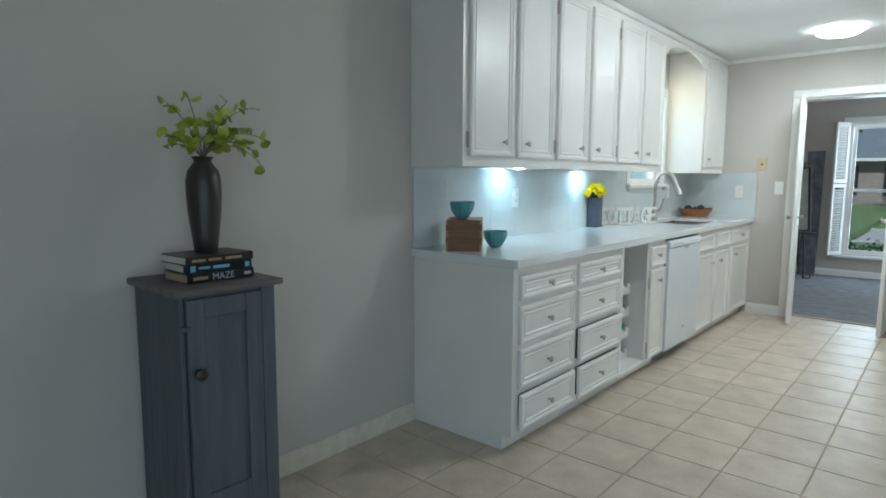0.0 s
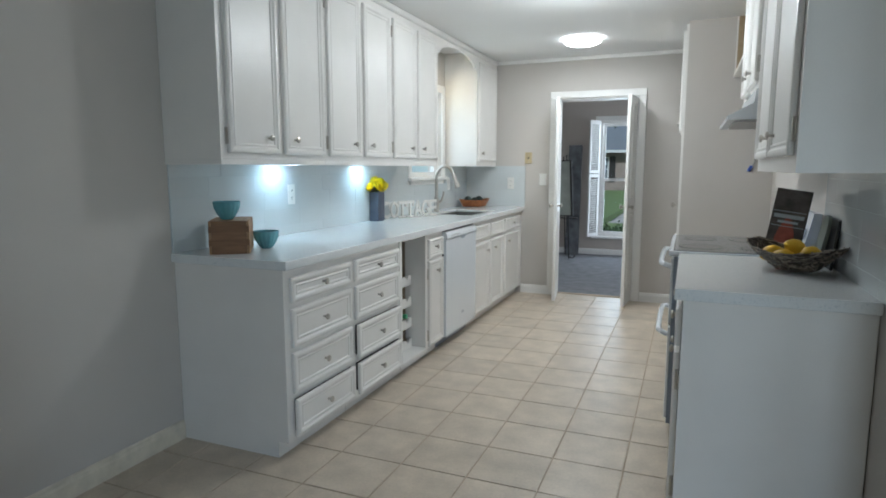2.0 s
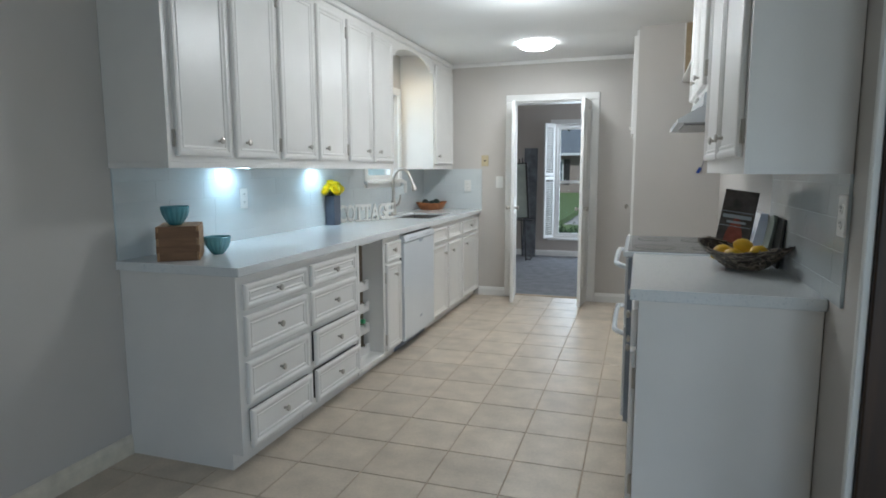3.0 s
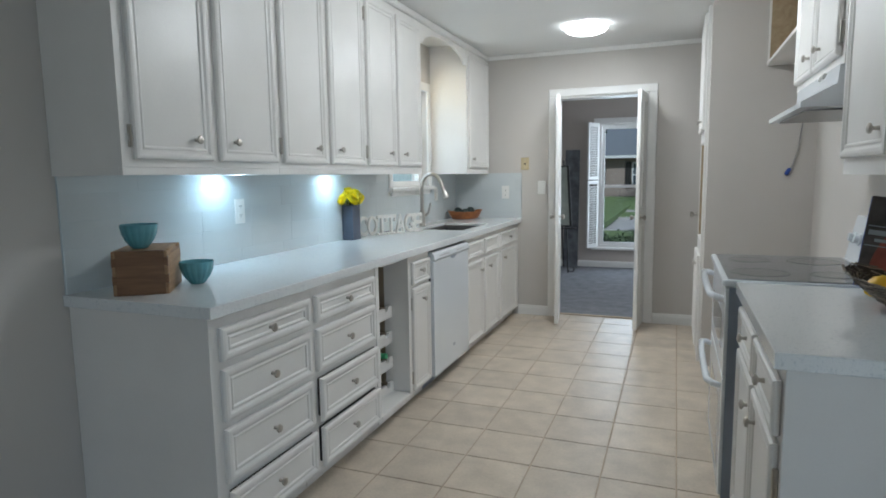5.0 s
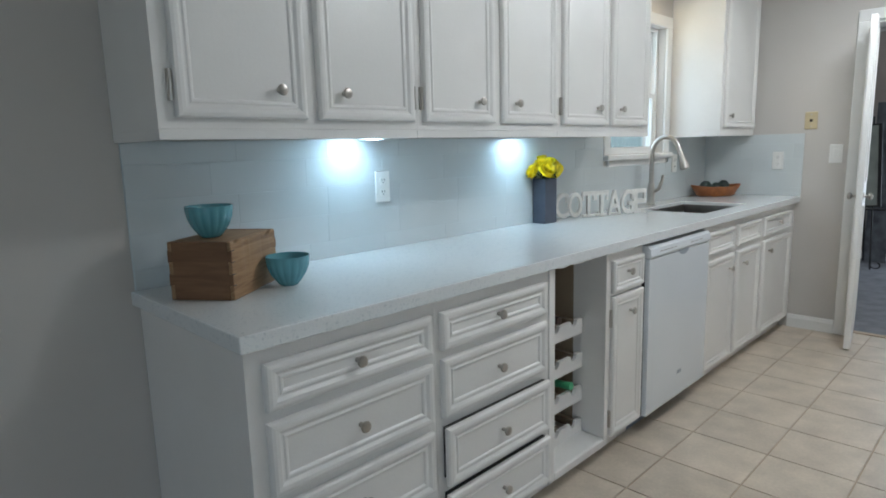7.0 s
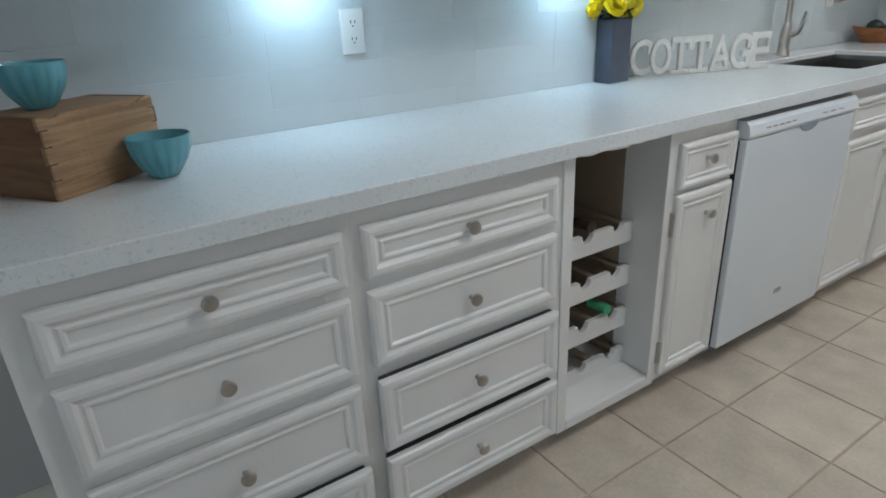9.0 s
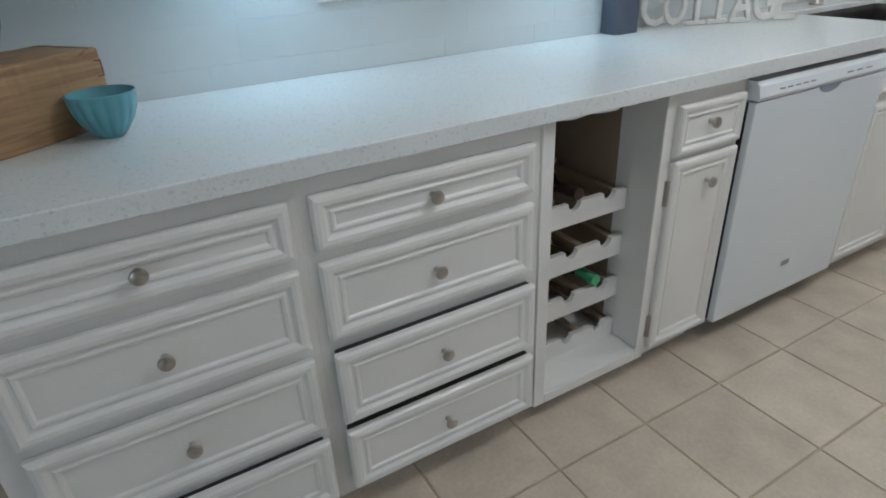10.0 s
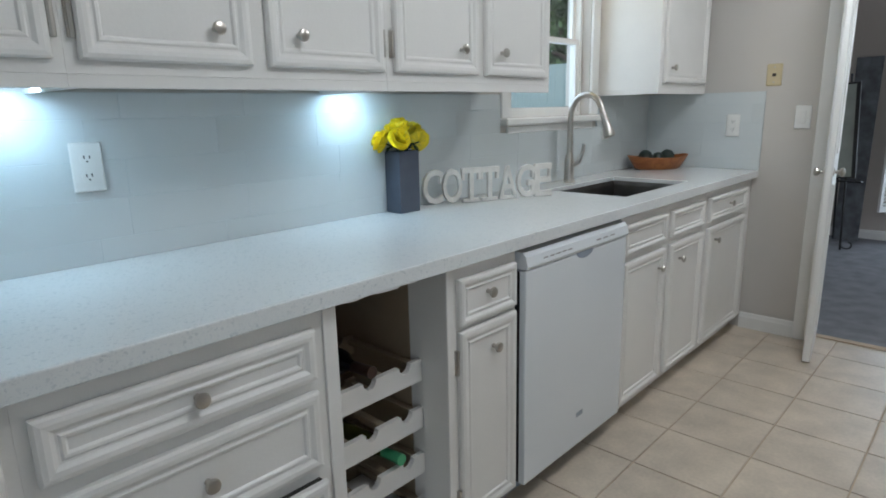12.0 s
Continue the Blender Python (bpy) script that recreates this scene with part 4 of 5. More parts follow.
part("plate", box(0.649, 4.042, 1.360, 0.725, 4.0495, 1.474, 0.004), M_IVORY, jk)
for z in (1.378, 1.456):
    part("peg", lathe([(0, 0), (0.004, 0), (0.004, 0.004), (0, 0.005)], pose(0.687, 4.042, z, 90, 0, 0), seg=10), M_NICKEL, jk)
part("socket", box(0.678, 4.0405, 1.409, 0.696, 4.0425, 1.425, 0.001), M_BROWNKNOB, jk)

# ---- things on the long worktop ----
TOP = 0.9152
cr = thing("wooden_box", (0.195, 0.199, TOP), "old brown pine box with finger-jointed corners", "box")
BOXM = pose(0.195, 0.199, TOP, 0, 0, -54.0)       # local x along the long side
ORG[cr] = Vector((0, 0, 0))
cr.matrix_world = BOXM
L, Wd, Hh, T = 0.265, 0.180, 0.155, 0.012


def worn_board(x0, y0, z0, x1, y1, z1, gouges=()):
    """A board with chipped, uneven edges; gouges are (x, width, depth) bitten out of its top edge."""
    bm = box(x0, y0, z0, x1, y1, z1, 0.004, seg=2)
    bmesh.ops.subdivide_edges(bm, edges=[e for e in bm.edges if abs(e.verts[0].co.x - e.verts[1].co.x) > 0.1], cuts=22, use_grid_fill=True)
    for v in bm.verts:
        v.co += Vector((0, 0.0016, 0.0022)) * noise.noise(v.co * 45) * (1 if v.co.z > 0.01 else 0)
        if v.co.z > (z0 + z1) / 2:
            for gx, gw, gd in gouges:
                v.co.z -= gd * max(0.0, 1 - ((v.co.x - gx) / gw) ** 2)
    return bm


part("side_panel", worn_board(-L / 2, -Wd / 2, 0, L / 2, -Wd / 2 + T, Hh), M_BOX, cr)
part("side_panel", worn_board(-L / 2, Wd / 2 - T, 0, L / 2, Wd / 2, Hh, ((-0.075, 0.035, 0.012), (0.105, 0.018, 0.006), (0.03, 0.05, 0.004))), M_BOX, cr)
for s in (-1, 1):
    x = s * (L / 2 - T)
    part("end_panel", box(min(x, s * L / 2), -Wd / 2 + T, 0, max(x, s * L / 2), Wd / 2 - T, Hh, 0.001), M_BOXEND, cr, "darker end grain panel")
    for e in (-1, 1):
        for k in range(2):
            z = 0.038 + 0.062 * k
            for dz in (0.0, 0.030):
                part("joint_gap", box(min(s * (L / 2 - 0.016), s * L / 2), min(e * (Wd / 2 - 0.003), e * (Wd / 2 + 0.0006)), z + dz, max(s * (L / 2 - 0.016), s * L / 2), max(e * (Wd / 2 - 0.003), e * (Wd / 2 + 0.0006)), z + dz + 0.0022), M_BROWNKNOB, cr)
            part("finger_joint", box(min(s * (L / 2 - 0.003), s * (L / 2 + 0.0012)), e * (Wd / 2 - 0.0135), z + 0.002, max(s * (L / 2 - 0.003), s * (L / 2 + 0.0012)), e * (Wd / 2 + 0.0004), z + 0.030, 0.0008), M_BOXEND, cr)
part("lid", box(-L / 2 + T, -Wd / 2 + T, Hh - 0.014, L / 2 - T, Wd / 2 - T, Hh - 0.001, 0.001), M_BOX, cr)
part("knot", lathe([(0, 0), (0.009, 0), (0.009, 0.0009), (0, 0.001)], pose(L / 2 - 0.035, -Wd / 2, Hh - 0.03, 90, 0, 0), seg=14), M_BROWNKNOB, cr, "dark round nail hole")


def bowl(label, x, y, z, tilt=0):
    """Footed bowl with an upright ribbed wall."""
    bm = bmesh.new()
    seg = 96
    prof = [(0.0, 0.004), (0.022, 0.004), (0.024, 0.0), (0.028, 0.002), (0.037, 0.012), (0.052, 0.032), (0.062, 0.054), (0.0665, 0.074), (0.068, 0.086),
            (0.0655, 0.0868), (0.062, 0.073), (0.057, 0.053), (0.047, 0.033), (0.033, 0.016), (0.0, 0.012)]
    rings = []
    for k, (r, h) in enumerate(prof):
        ring = []
        for j in range(seg):
            a = 2 * math.pi * j / seg
            f = 1 + (0.055 * abs(math.sin(a * 8)) - 0.03 if 3 <= k <= 6 else (0.025 * abs(math.sin(a * 8)) - 0.012 if k == 7 else 0))
            ring.append(bm.verts.new((x + max(0.93 * r, 0.0005) * f * math.cos(a), y + max(0.93 * r, 0.0005) * f * math.sin(a), z + h)))
        rings.append(ring)
    for a, b in zip(rings, rings[1:]):
        for j in range(seg):
            bm.faces.new((a[j], a[(j + 1) % seg], b[(j + 1) % seg], b[j]))
    solid("bowl", bm, M_TEAL, label, "bowl", "two teal bowls", smooth=True)


bowl("small teal glazed bowl on the wooden box", 0.208, 0.157, TOP + 0.1555)
bowl("small teal glazed bowl with fluted sides on the worktop", 0.286, 0.340, TOP)

fv = thing("flower_vase", (0.052, 1.935, TOP), "slate grey square vase with yellow artificial roses", "vase")
part("vase_body", nested(lambda u, v, h: Vector((u, v, TOP + h)), 0.015, 1.887, 0.090, 1.983, [(0.008, 0.0), (0.002, 0.0), (0.0, 0.003), (0.0, 0.216), (0.001, 0.22), (0.005, 0.22), (0.007, 0.19)]), M_SLATE, fv)
rnd = random.Random(4)


def bloom(parent, c, r, tilt_x, tilt_y):
    bm = bmesh.new()
    m = Matrix.Translation(c) @ pose(0, 0, 0, tilt_x, tilt_y, rnd.uniform(0, 360))
    for ring, (n, lean, rad, hgt) in enumerate(((3, 8, 0.35, 0.95), (5, 22, 0.6, 1.0), (6, 42, 0.8, 0.9), (7, 64, 0.95, 0.72))):
        for k in range(n):
            a = 360 * (k + 0.5 * ring) / n + rnd.uniform(-9, 9)
            g = [[None] * 5 for _ in range(4)]
            for i in range(4):
                for j in range(5):
                    s, t = (j - 2) / 2, i / 3
                    wd = r * 0.62 * math.sin(0.35 + 2.1 * t) * (0.85 + 0.1 * ring)
                    bend = radians(lean) * (0.45 + 0.75 * t)
                    p = Vector((r * 0.12 * rad + r * hgt * t * math.sin(bend) - 0.10 * r * s * s, wd * s, r * hgt * t * math.cos(bend)))
                    g[i][j] = bm.verts.new(m @ (Matrix.Rotation(radians(a), 3, "Z") @ p))
            for i in range(3):
                for j in range(4):
                    bm.faces.new((g[i][j], g[i][j + 1], g[i + 1][j + 1], g[i + 1][j]))
    part("bloom", bm, M_YELLOW, parent, "bright yellow rose bloom", smooth=True)


for dx, dy, dz, tx, ty in ((0.0, -0.04, 0.055, 30, 0), (0.03, 0.0, 0.060, 0, 32), (0.035, -0.052, 0.040, 45, 30), (0.0, 0.05, 0.055, -34, 5), (0.04, 0.048, 0.035, -40, 40), (-0.02, 0.012, 0.072, -5, -15), (0.015, 0.085, 0.028, -62, 10), (0.01, -0.082, 0.034, 62, 10)):
    base = Vector((0.052, 1.935, TOP + 0.215))
    c = base + Vector((dx, dy, dz))
    part("stem", tube([base - Vector((0, 0, 0.05)), base + Vector((dx * 0.3, dy * 0.3, dz * 0.4)), c], 0.003, seg=6), M_DKGREEN, fv)
    bloom(fv, c, 0.050, tx, ty)
for k in range(14):
    a = rnd.uniform(0, 6.28)
    p = Vector((0.052 + 0.035 * math.cos(a), 1.935 + 0.045 * math.sin(a), TOP + 0.222 + rnd.uniform(0, 0.03)))
    bm = bmesh.new()
    m = Matrix.Translation(p) @ pose(0, 0, 0, rnd.uniform(-40, 40), rnd.uniform(10, 70), math.degrees(a))
    v = [bm.verts.new(m @ Vector(q)) for q in ((0, 0, 0), (0.014, -0.009, 0.002), (0.034, 0, 0.0), (0.014, 0.009, 0.002))]
    bm.faces.new((v[0], v[1], v[2])), bm.faces.new((v[0], v[2], v[3]))
    part("leaf", bm, M_DKGREEN, fv)


def letters(text, size, depth, bevel=0.0):
    """The outline of a text as a mesh, lying in x and y, with its width."""
    cu = bpy.data.curves.new("text", "FONT")
    cu.body, cu.size, cu.extrude, cu.bevel_depth, cu.resolution_u = text, size, depth / 2, bevel, 3
    cu.offset = 0.0008 if bevel else 0.0
    ob = new("text", cu)
    bpy.context.view_layer.update()
    me = bpy.data.meshes.new_from_object(ob.evaluated_get(bpy.context.evaluated_depsgraph_get()))
    bpy.data.objects.remove(ob)
    return me


def place_letters(text, size, depth, material, parent, m, name="letter", wide=1.0, tall=1.0, bevel=0.0):
    me = letters(text, size, depth, bevel)
    me.transform(Matrix.Diagonal((wide, tall, 1, 1)))
    me.materials.clear()
    me.materials.append(material)
    ob = new(name, me)
    ob.parent = parent
    ob.matrix_local = m
    return ob


sg = thing("letter_sign", (0.02, 2.07, TOP), "whitewashed wooden letter sign reading COTTAGE", "sign")
ang = math.degrees(math.atan2(2.575 - 2.065, 0.268 - 0.022))
SM = pose(0.022, 2.065, TOP + 0.003, 0, 0, ang)
total = math.hypot(2.575 - 2.065, 0.268 - 0.022)
sg.matrix_world = SM
ORG[sg] = Vector((0, 0, 0))
up = pose(0, 0, 0, 90, 0, 0)
cell = total / 7
for k, ch in enumerate("COTTAGE"):
    me = letters(ch, 0.17, 0.014, 0.002)
    xs = [v.co.x for v in me.vertices]
    ys = [v.co.y for v in me.vertices]
    wide = (cell + 0.002) / (max(xs) - min(xs))
    tall = 0.134 / (max(ys) - min(ys))
    me.transform(Matrix.Translation((-min(xs), -min(ys), 0)))
    me.transform(Matrix.Diagonal((wide, tall, 1, 1)))
    me.materials.clear()
    me.materials.append(M_SIGN)
    ob = new("letter", me)
    ob.parent, ob.matrix_local = sg, pose(cell * k, 0, 0, 90, 0, 0)
    bm = box(cell * k + 0.004, -0.0085, -0.002, cell * (k + 1) - 0.004, 0.0085, 0.012, 0.002)
    if ch in "TA":
        part("serif", bm, M_SIGN, sg)
    if ch == "T":
        for u in (0.006, cell - 0.006):
            part("serif", box(cell * k + u - 0.006, -0.008, 0.085, cell * k + u + 0.006, 0.008, 0.118, 0.002), M_SIGN, sg)
    if ch in "CGE":
        part("serif", box(cell * (k + 1) - 0.014, -0.008, 0.078, cell * (k + 1) - 0.003, 0.008, 0.116, 0.002), M_SIGN, sg)

fa = thing("faucet", (0.085, 3.02, TOP), "brushed nickel gooseneck faucet with a pull-down head", "faucet")
fx, fy = 0.085, 3.02
part("base_body", lathe([(0, 0), (0.028, 0), (0.029, 0.006), (0.025, 0.012), (0.023, 0.05), (0.024, 0.09), (0.021, 0.12), (0.015, 0.14), (0.0, 0.14)], pose(fx, fy, TOP), seg=24), M_NICKEL, fa, smooth=True)
arc = [(fx, fy, TOP + 0.13), (fx, fy, TOP + 0.30)]
for k in range(1, 13):
    a = 0.93 * math.pi * k / 13
    arc.append((fx + 0.088 - 0.088 * math.cos(a), fy - 0.012 * k / 13, TOP + 0.31 + 0.105 * math.sin(a)))
arc.append((fx + 0.181, fy - 0.013, TOP + 0.322))
part("spout", tube(arc, 0.0140, seg=14), M_NICKEL, fa, smooth=True)
part("spray_head", lathe([(0.0142, 0.002), (0.0165, -0.004), (0.0165, -0.012), (0.015, -0.016), (0.0175, -0.045), (0.026, -0.085), (0.0265, -0.104), (0.021, -0.109), (0, -0.109)], pose(fx + 0.180, fy - 0.013, TOP + 0.325, 0, -20, 0), seg=20), M_NICKEL, fa, smooth=True)
part("lever", tube([(fx + 0.02, fy + 0.005, TOP + 0.085), (fx + 0.045, fy + 0.012, TOP + 0.10), (fx + 0.06, fy + 0.02, TOP + 0.15), (fx + 0.064, fy + 0.022, TOP + 0.185)], 0.0125, seg=10, taper=0.6), M_NICKEL, fa, smooth=True)

tray = thing("wooden_tray", (0.155, 3.86, TOP), "orange wooden oval dough bowl with dark green balls", "tray")
bm = bmesh.new()
rings = []
for sx, sy, h in ((0.0, 0.0, 0.006), (0.055, 0.105, 0.0), (0.064, 0.118, 0.006), (0.078, 0.148, 0.044), (0.084, 0.158, 0.060), (0.078, 0.151, 0.061), (0.070, 0.138, 0.044), (0.056, 0.108, 0.014), (0.0, 0.0, 0.012)):
    rings.append([bm.verts.new((max(sx, 0.0005) * math.cos(a), max(sy, 0.0005) * math.sin(a), h + 0.012 * (abs(math.sin(a)) ** 3) * (h > 0.03))) for a in (2 * math.pi * k / 36 for k in range(36))])
for a, b in zip(rings, rings[1:]):
    for k in range(36):
        bm.faces.new((a[k], a[(k + 1) % 36], b[(k + 1) % 36], b[k]))
bm.transform(pose(0.165, 3.85, TOP, 0, 0, -40) @ Matrix.Scale(1.14, 4))
part("tray_body", bm, M_BOWLWD, tray, smooth=True)
for dx, dy, r in ((-0.040, -0.065, 0.040), (0.010, -0.010, 0.033), (0.045, 0.035, 0.040), (0.01, -0.015, 0.026), (0.055, 0.062, 0.024)):
    bm = bmesh.new()
    bmesh.ops.create_icosphere(bm, subdivisions=3, radius=r)
    for v in bm.verts:
        v.co *= 1 + 0.05 * noise.noise(v.co * 60)
    bm.transform(Matrix.Translation((0.155 + dx, 3.86 + dy, TOP + 0.03 + r)))
    solid("decorative_ball", bm, M_BALL, "dark green mossy ball in the wooden tray", "ball", "balls in the tray", smooth=True)

# ---- jelly cupboard with books and vase ----
cup = thing("cupboard", (0.02, -1.41, 0), "tall narrow blue-grey painted wooden cupboard", "cupboard")
CM = pose(0.030, -1.390, 0, 0, 0, -2)
ORG[cup] = Vector((0, 0, 0))
cup.matrix_world = CM
D, Wc, Hc = 0.335, 0.345, 0.940
part("carcass", box(0, 0.012, 0.0, D, Wc - 0.012, Hc - 0.022, 0.003), M_GREYWD, cup)
part("top_board", box(-0.004, -0.012, Hc - 0.022, D + 0.028, Wc + 0.012, Hc, 0.006, seg=2), M_GREYTOP, cup, "worn brownish grey top board")
A0, A1, P0, P1, R0, R1 = 0.030, Wc - 0.065, 0.085, Wc - 0.120, 0.27, Hc - 0.095
cd = part("door", box(D - 0.002, P0 - 0.004, R0 - 0.004, D + 0.004, P1 + 0.004, R1 + 0.004), M_GREYWD, cup)
for y0, y1, z0, z1 in ((A0, P0, 0.07, Hc - 0.035), (P1, A1, 0.07, Hc - 0.035), (P0 + 0.0005, P1 - 0.0005, 0.07, R0), (P0 + 0.0005, P1 - 0.0005, R1, Hc - 0.035)):
    part("door_frame", box(D - 0.001, y0, z0, D + 0.013, y1, z1, 0.0015), M_GREYWD, cd)
part("gap_line", box(D, 0.0265, 0.07, D + 0.0005, 0.0295, Hc - 0.03), M_BLACK, cup)
part("gap_line", box(D, Wc - 0.0645, 0.07, D + 0.0005, Wc - 0.0615, Hc - 0.03), M_BLACK, cup)
part("stile", box(D - 0.001, Wc - 0.061, 0.0, D + 0.010, Wc - 0.013, Hc - 0.023, 0.002), M_GREYWD, cup)
part("rail", box(D - 0.001, 0.026, 0.0, D + 0.010, Wc - 0.0615, 0.066, 0.002), M_GREYWD, cup)
part("knob", lathe([(0, 0), (0.012, 0), (0.009, 0.006), (0.010, 0.012), (0.019, 0.02), (0.019, 0.028), (0.01, 0.033), (0, 0.034)], pose(D + 0.013, 0.058, 0.675, 0, 90, 0), seg=20), M_BROWNKNOB, cd, "turned dark brown knob", smooth=True)
part("turn_latch", box(D + 0.011, 0.006, 0.812, D + 0.020, 0.042, 0.826, 0.003), M_GREYWD, cup, "small wooden turn latch")


def book(label, m, w, d, t, cover, pages):
    """Spine faces local +x; the pages show at the other edges."""
    b = thing("book", m.translation, label, "book", "stack of books on the cupboard")
    ORG[b] = Vector((0, 0, 0))
    b.matrix_world = m
    part("page_block", box(-w / 2, -d / 2 + 0.004, 0.003, w / 2 - 0.006, d / 2 - 0.004, t - 0.003), pages, b, "pale cut page edges")
    part("cover", box(-w / 2 - 0.002, -d / 2, 0.0, w / 2 - 0.003, d / 2, 0.003, 0.0008), cover, b)
    part("cover", box(-w / 2 - 0.002, -d / 2, t - 0.003, w / 2 - 0.003, d / 2, t, 0.0008), cover, b)
    part("spine", box(w / 2 - 0.006, -d / 2, 0.0002, w / 2, d / 2, t - 0.0002, 0.002, seg=2), cover, b)
    return b


STAND = pose(0, 0, 0, 90, 0, 90)     # turns lettering upright on a spine that faces +x
bz = Hc + 0.0005
b1 = book("black hardback with white lettering on its spine", CM @ pose(0.19, 0.185, bz, 0, 0, 3), 0.155, 0.235, 0.030, M_BOOKD, M_PAPER2)
place_letters("MAZE", 0.032, 0.0006, M_INKW, b1, Matrix.Translation((0.0783, -0.035, 0.005)) @ STAND, "spine_title", 0.95)
part("spine_print", box(0.0778, -0.10, 0.010, 0.0786, -0.05, 0.020), M_INKG, b1)
part("spine_print", box(0.0778, 0.08, 0.010, 0.0786, 0.105, 0.020), M_INKW, b1)
b2 = book("dark blue hardback with pale lettering on its spine", CM @ pose(0.18, 0.187, bz + 0.0303, 0, 0, -2), 0.155, 0.23, 0.028, M_BOOKB, M_PAPER)
for y0, y1, z0, z1 in ((-0.095, -0.078, 0.004, 0.024), (-0.068, -0.03, 0.011, 0.019), (-0.02, 0.035, 0.010, 0.020), (0.09, 0.105, 0.006, 0.022)):
    part("spine_print", box(0.0778, y0, z0, 0.0786, y1, z1), M_INKB, b2)
b3 = book("brown-black hardback with gold print on its spine", CM @ pose(0.185, 0.183, bz + 0.0586, 0, 0, 4), 0.16, 0.24, 0.027, M_BOOKN, M_PAPER)
for y0, y1 in ((-0.10, -0.055), (-0.045, 0.0), (0.015, 0.075)):
    part("spine_print", box(0.0803, y0, 0.009, 0.0811, y1, 0.017), M_INKG, b3)

VX, VY, VZ = 0.195, -1.205, Hc + 0.0005 + 0.0586 + 0.0272
va = thing("vase", (VX, VY, VZ), "tall dark stoneware vase with green eucalyptus sprigs", "vase")
part("vase_body", lathe([(0, 0.0), (0.036, 0.0), (0.038, 0.0038), (0.044, 0.0567), (0.053, 0.1323), (0.0565, 0.189), (0.0565, 0.2362), (0.050, 0.2693), (0.034, 0.2911), (0.028, 0.3005), (0.030, 0.3081), (0.036, 0.3137), (0.034, 0.3166), (0.026, 0.31), (0.024, 0.2929), (0, 0.2835)], pose(VX, VY, VZ), seg=40), M_VASE, va, smooth=True)
rnd = random.Random(11)
leaf_meshes = []
for k in range(4):
    bm = bmesh.new()
    n = 10
    ring = []
    for j in range(n):
        a = 2 * math.pi * j / n
        r = 1 + 0.12 * math.cos(a) + rnd.uniform(-0.04, 0.04)
        ring.append(bm.verts.new((0.021 * r * math.cos(a) + 0.021, 0.018 * r * math.sin(a), 0.003 * math.cos(2 * a) + rnd.uniform(-0.001, 0.001))))
    c = bm.verts.new((0.021, 0, -0.003))
    for j in range(n):
        bm.faces.new((ring[j], ring[(j + 1) % n], c))
    leaf_meshes.append(finish(bm, "leaf", M_GLEAF, True))
for k, (az, lean, length) in enumerate(((100, 38, 0.28), (80, 60, 0.26), (115, 60, 0.22), (85, 20, 0.22), (265, 26, 0.22), (285, 50, 0.15), (300, 12, 0.22), (70, 75, 0.20), (150, 35, 0.2), (240, 55, 0.12), (95, 68, 0.22), (90, 45, 0.2))):
    d = Vector((math.cos(radians(az)) * 0.55, math.sin(radians(az)), 0)).normalized()
    p0 = Vector((VX, VY, VZ + 0.285))
    pts = []
    for j in range(9):
        s = j / 8
        ln = radians(lean) * (0.35 + 0.9 * s)
        pts.append(p0 + d * (length * s * math.sin(ln)) + Vector((0, 0, length * s * math.cos(ln) + 0.02)))
    st = part("stem", tube(pts, 0.0022, seg=5, taper=0.5), M_STEM, va)
    for j in range(3, 9):
        for side in ((-1, 1) if j % 2 else (rnd.choice((-1, 1)),)):
            if rnd.random() < 0.05:
                continue
            lf = new("leaf", rnd.choice(leaf_meshes))
            s = rnd.uniform(0.75, 1.1)
            m = Matrix.Translation(pts[j] - ORG[va]) @ pose(0, 0, 0, rnd.uniform(-70, 70), rnd.uniform(-60, 50), az + side * rnd.uniform(40, 130)) @ Matrix.Scale(s, 4)
            lf.parent, lf.matrix_local = st, m

# ---- things beside the stove ----
bk = thing("basket", (2.635, 0.56, TOP), "dark open basket woven of small twigs", "basket")
rnd = random.Random(5)
CB = Vector((2.635, 0.56, TOP))


def basket_point(a, s):
    """s from 0 at the foot to 1 at the rim; the ends rise like a boat."""
    r = 0.055 + 0.115 * s ** 0.8
    x, y = 0.72 * r * math.cos(a), 1.15 * r * math.sin(a)
    c, t = math.cos(radians(47)), math.sin(radians(47))
    x, y = c * x - t * y, t * x + c * y
    return CB + Vector((x, y, 0.004 + s * (0.075 + 0.035 * abs(math.sin(a)) ** 2)))


bm = bmesh.new()
for k in range(820):
    a, s = rnd.uniform(0, 6.283), rnd.uniform(0.0, 1.0)
    a2, s2 = a + rnd.uniform(-0.45, 0.45), min(1.0, max(0.0, s + rnd.uniform(-0.22, 0.22)))
    off = Vector((rnd.uniform(-1, 1), rnd.uniform(-1, 1), rnd.uniform(0, 1))) * 0.004
    tube([basket_point(a, s) + off, basket_point((a + a2) / 2, (s + s2) / 2) * 1.0 + off * 0.5, basket_point(a2, s2) + off], rnd.uniform(0.0014, 0.0028), bm, 5)
tagged(part("weave", bm, M_TWIG, bk, "tangle of dark twigs"), kind="stuff")
bm = bmesh.new()
v = [[bm.verts.new(basket_point(2 * math.pi * j / 24, i / 4) - Vector((0, 0, -0.001)) - (basket_point(2 * math.pi * j / 24, i / 4) - CB) * 0.03) for j in range(24)] for i in range(5)]
for i in range(4):
    for j in range(24):
        bm.faces.new((v[i][j], v[i][(j + 1) % 24], v[i + 1][(j + 1) % 24], v[i + 1][j]))
bm.faces.new(v[0])
part("lining", bm, mat("brown_lining", (0.06, 0.045, 0.035), 0.7, vary=0.3, scale=60), bk, "dark brown lining")
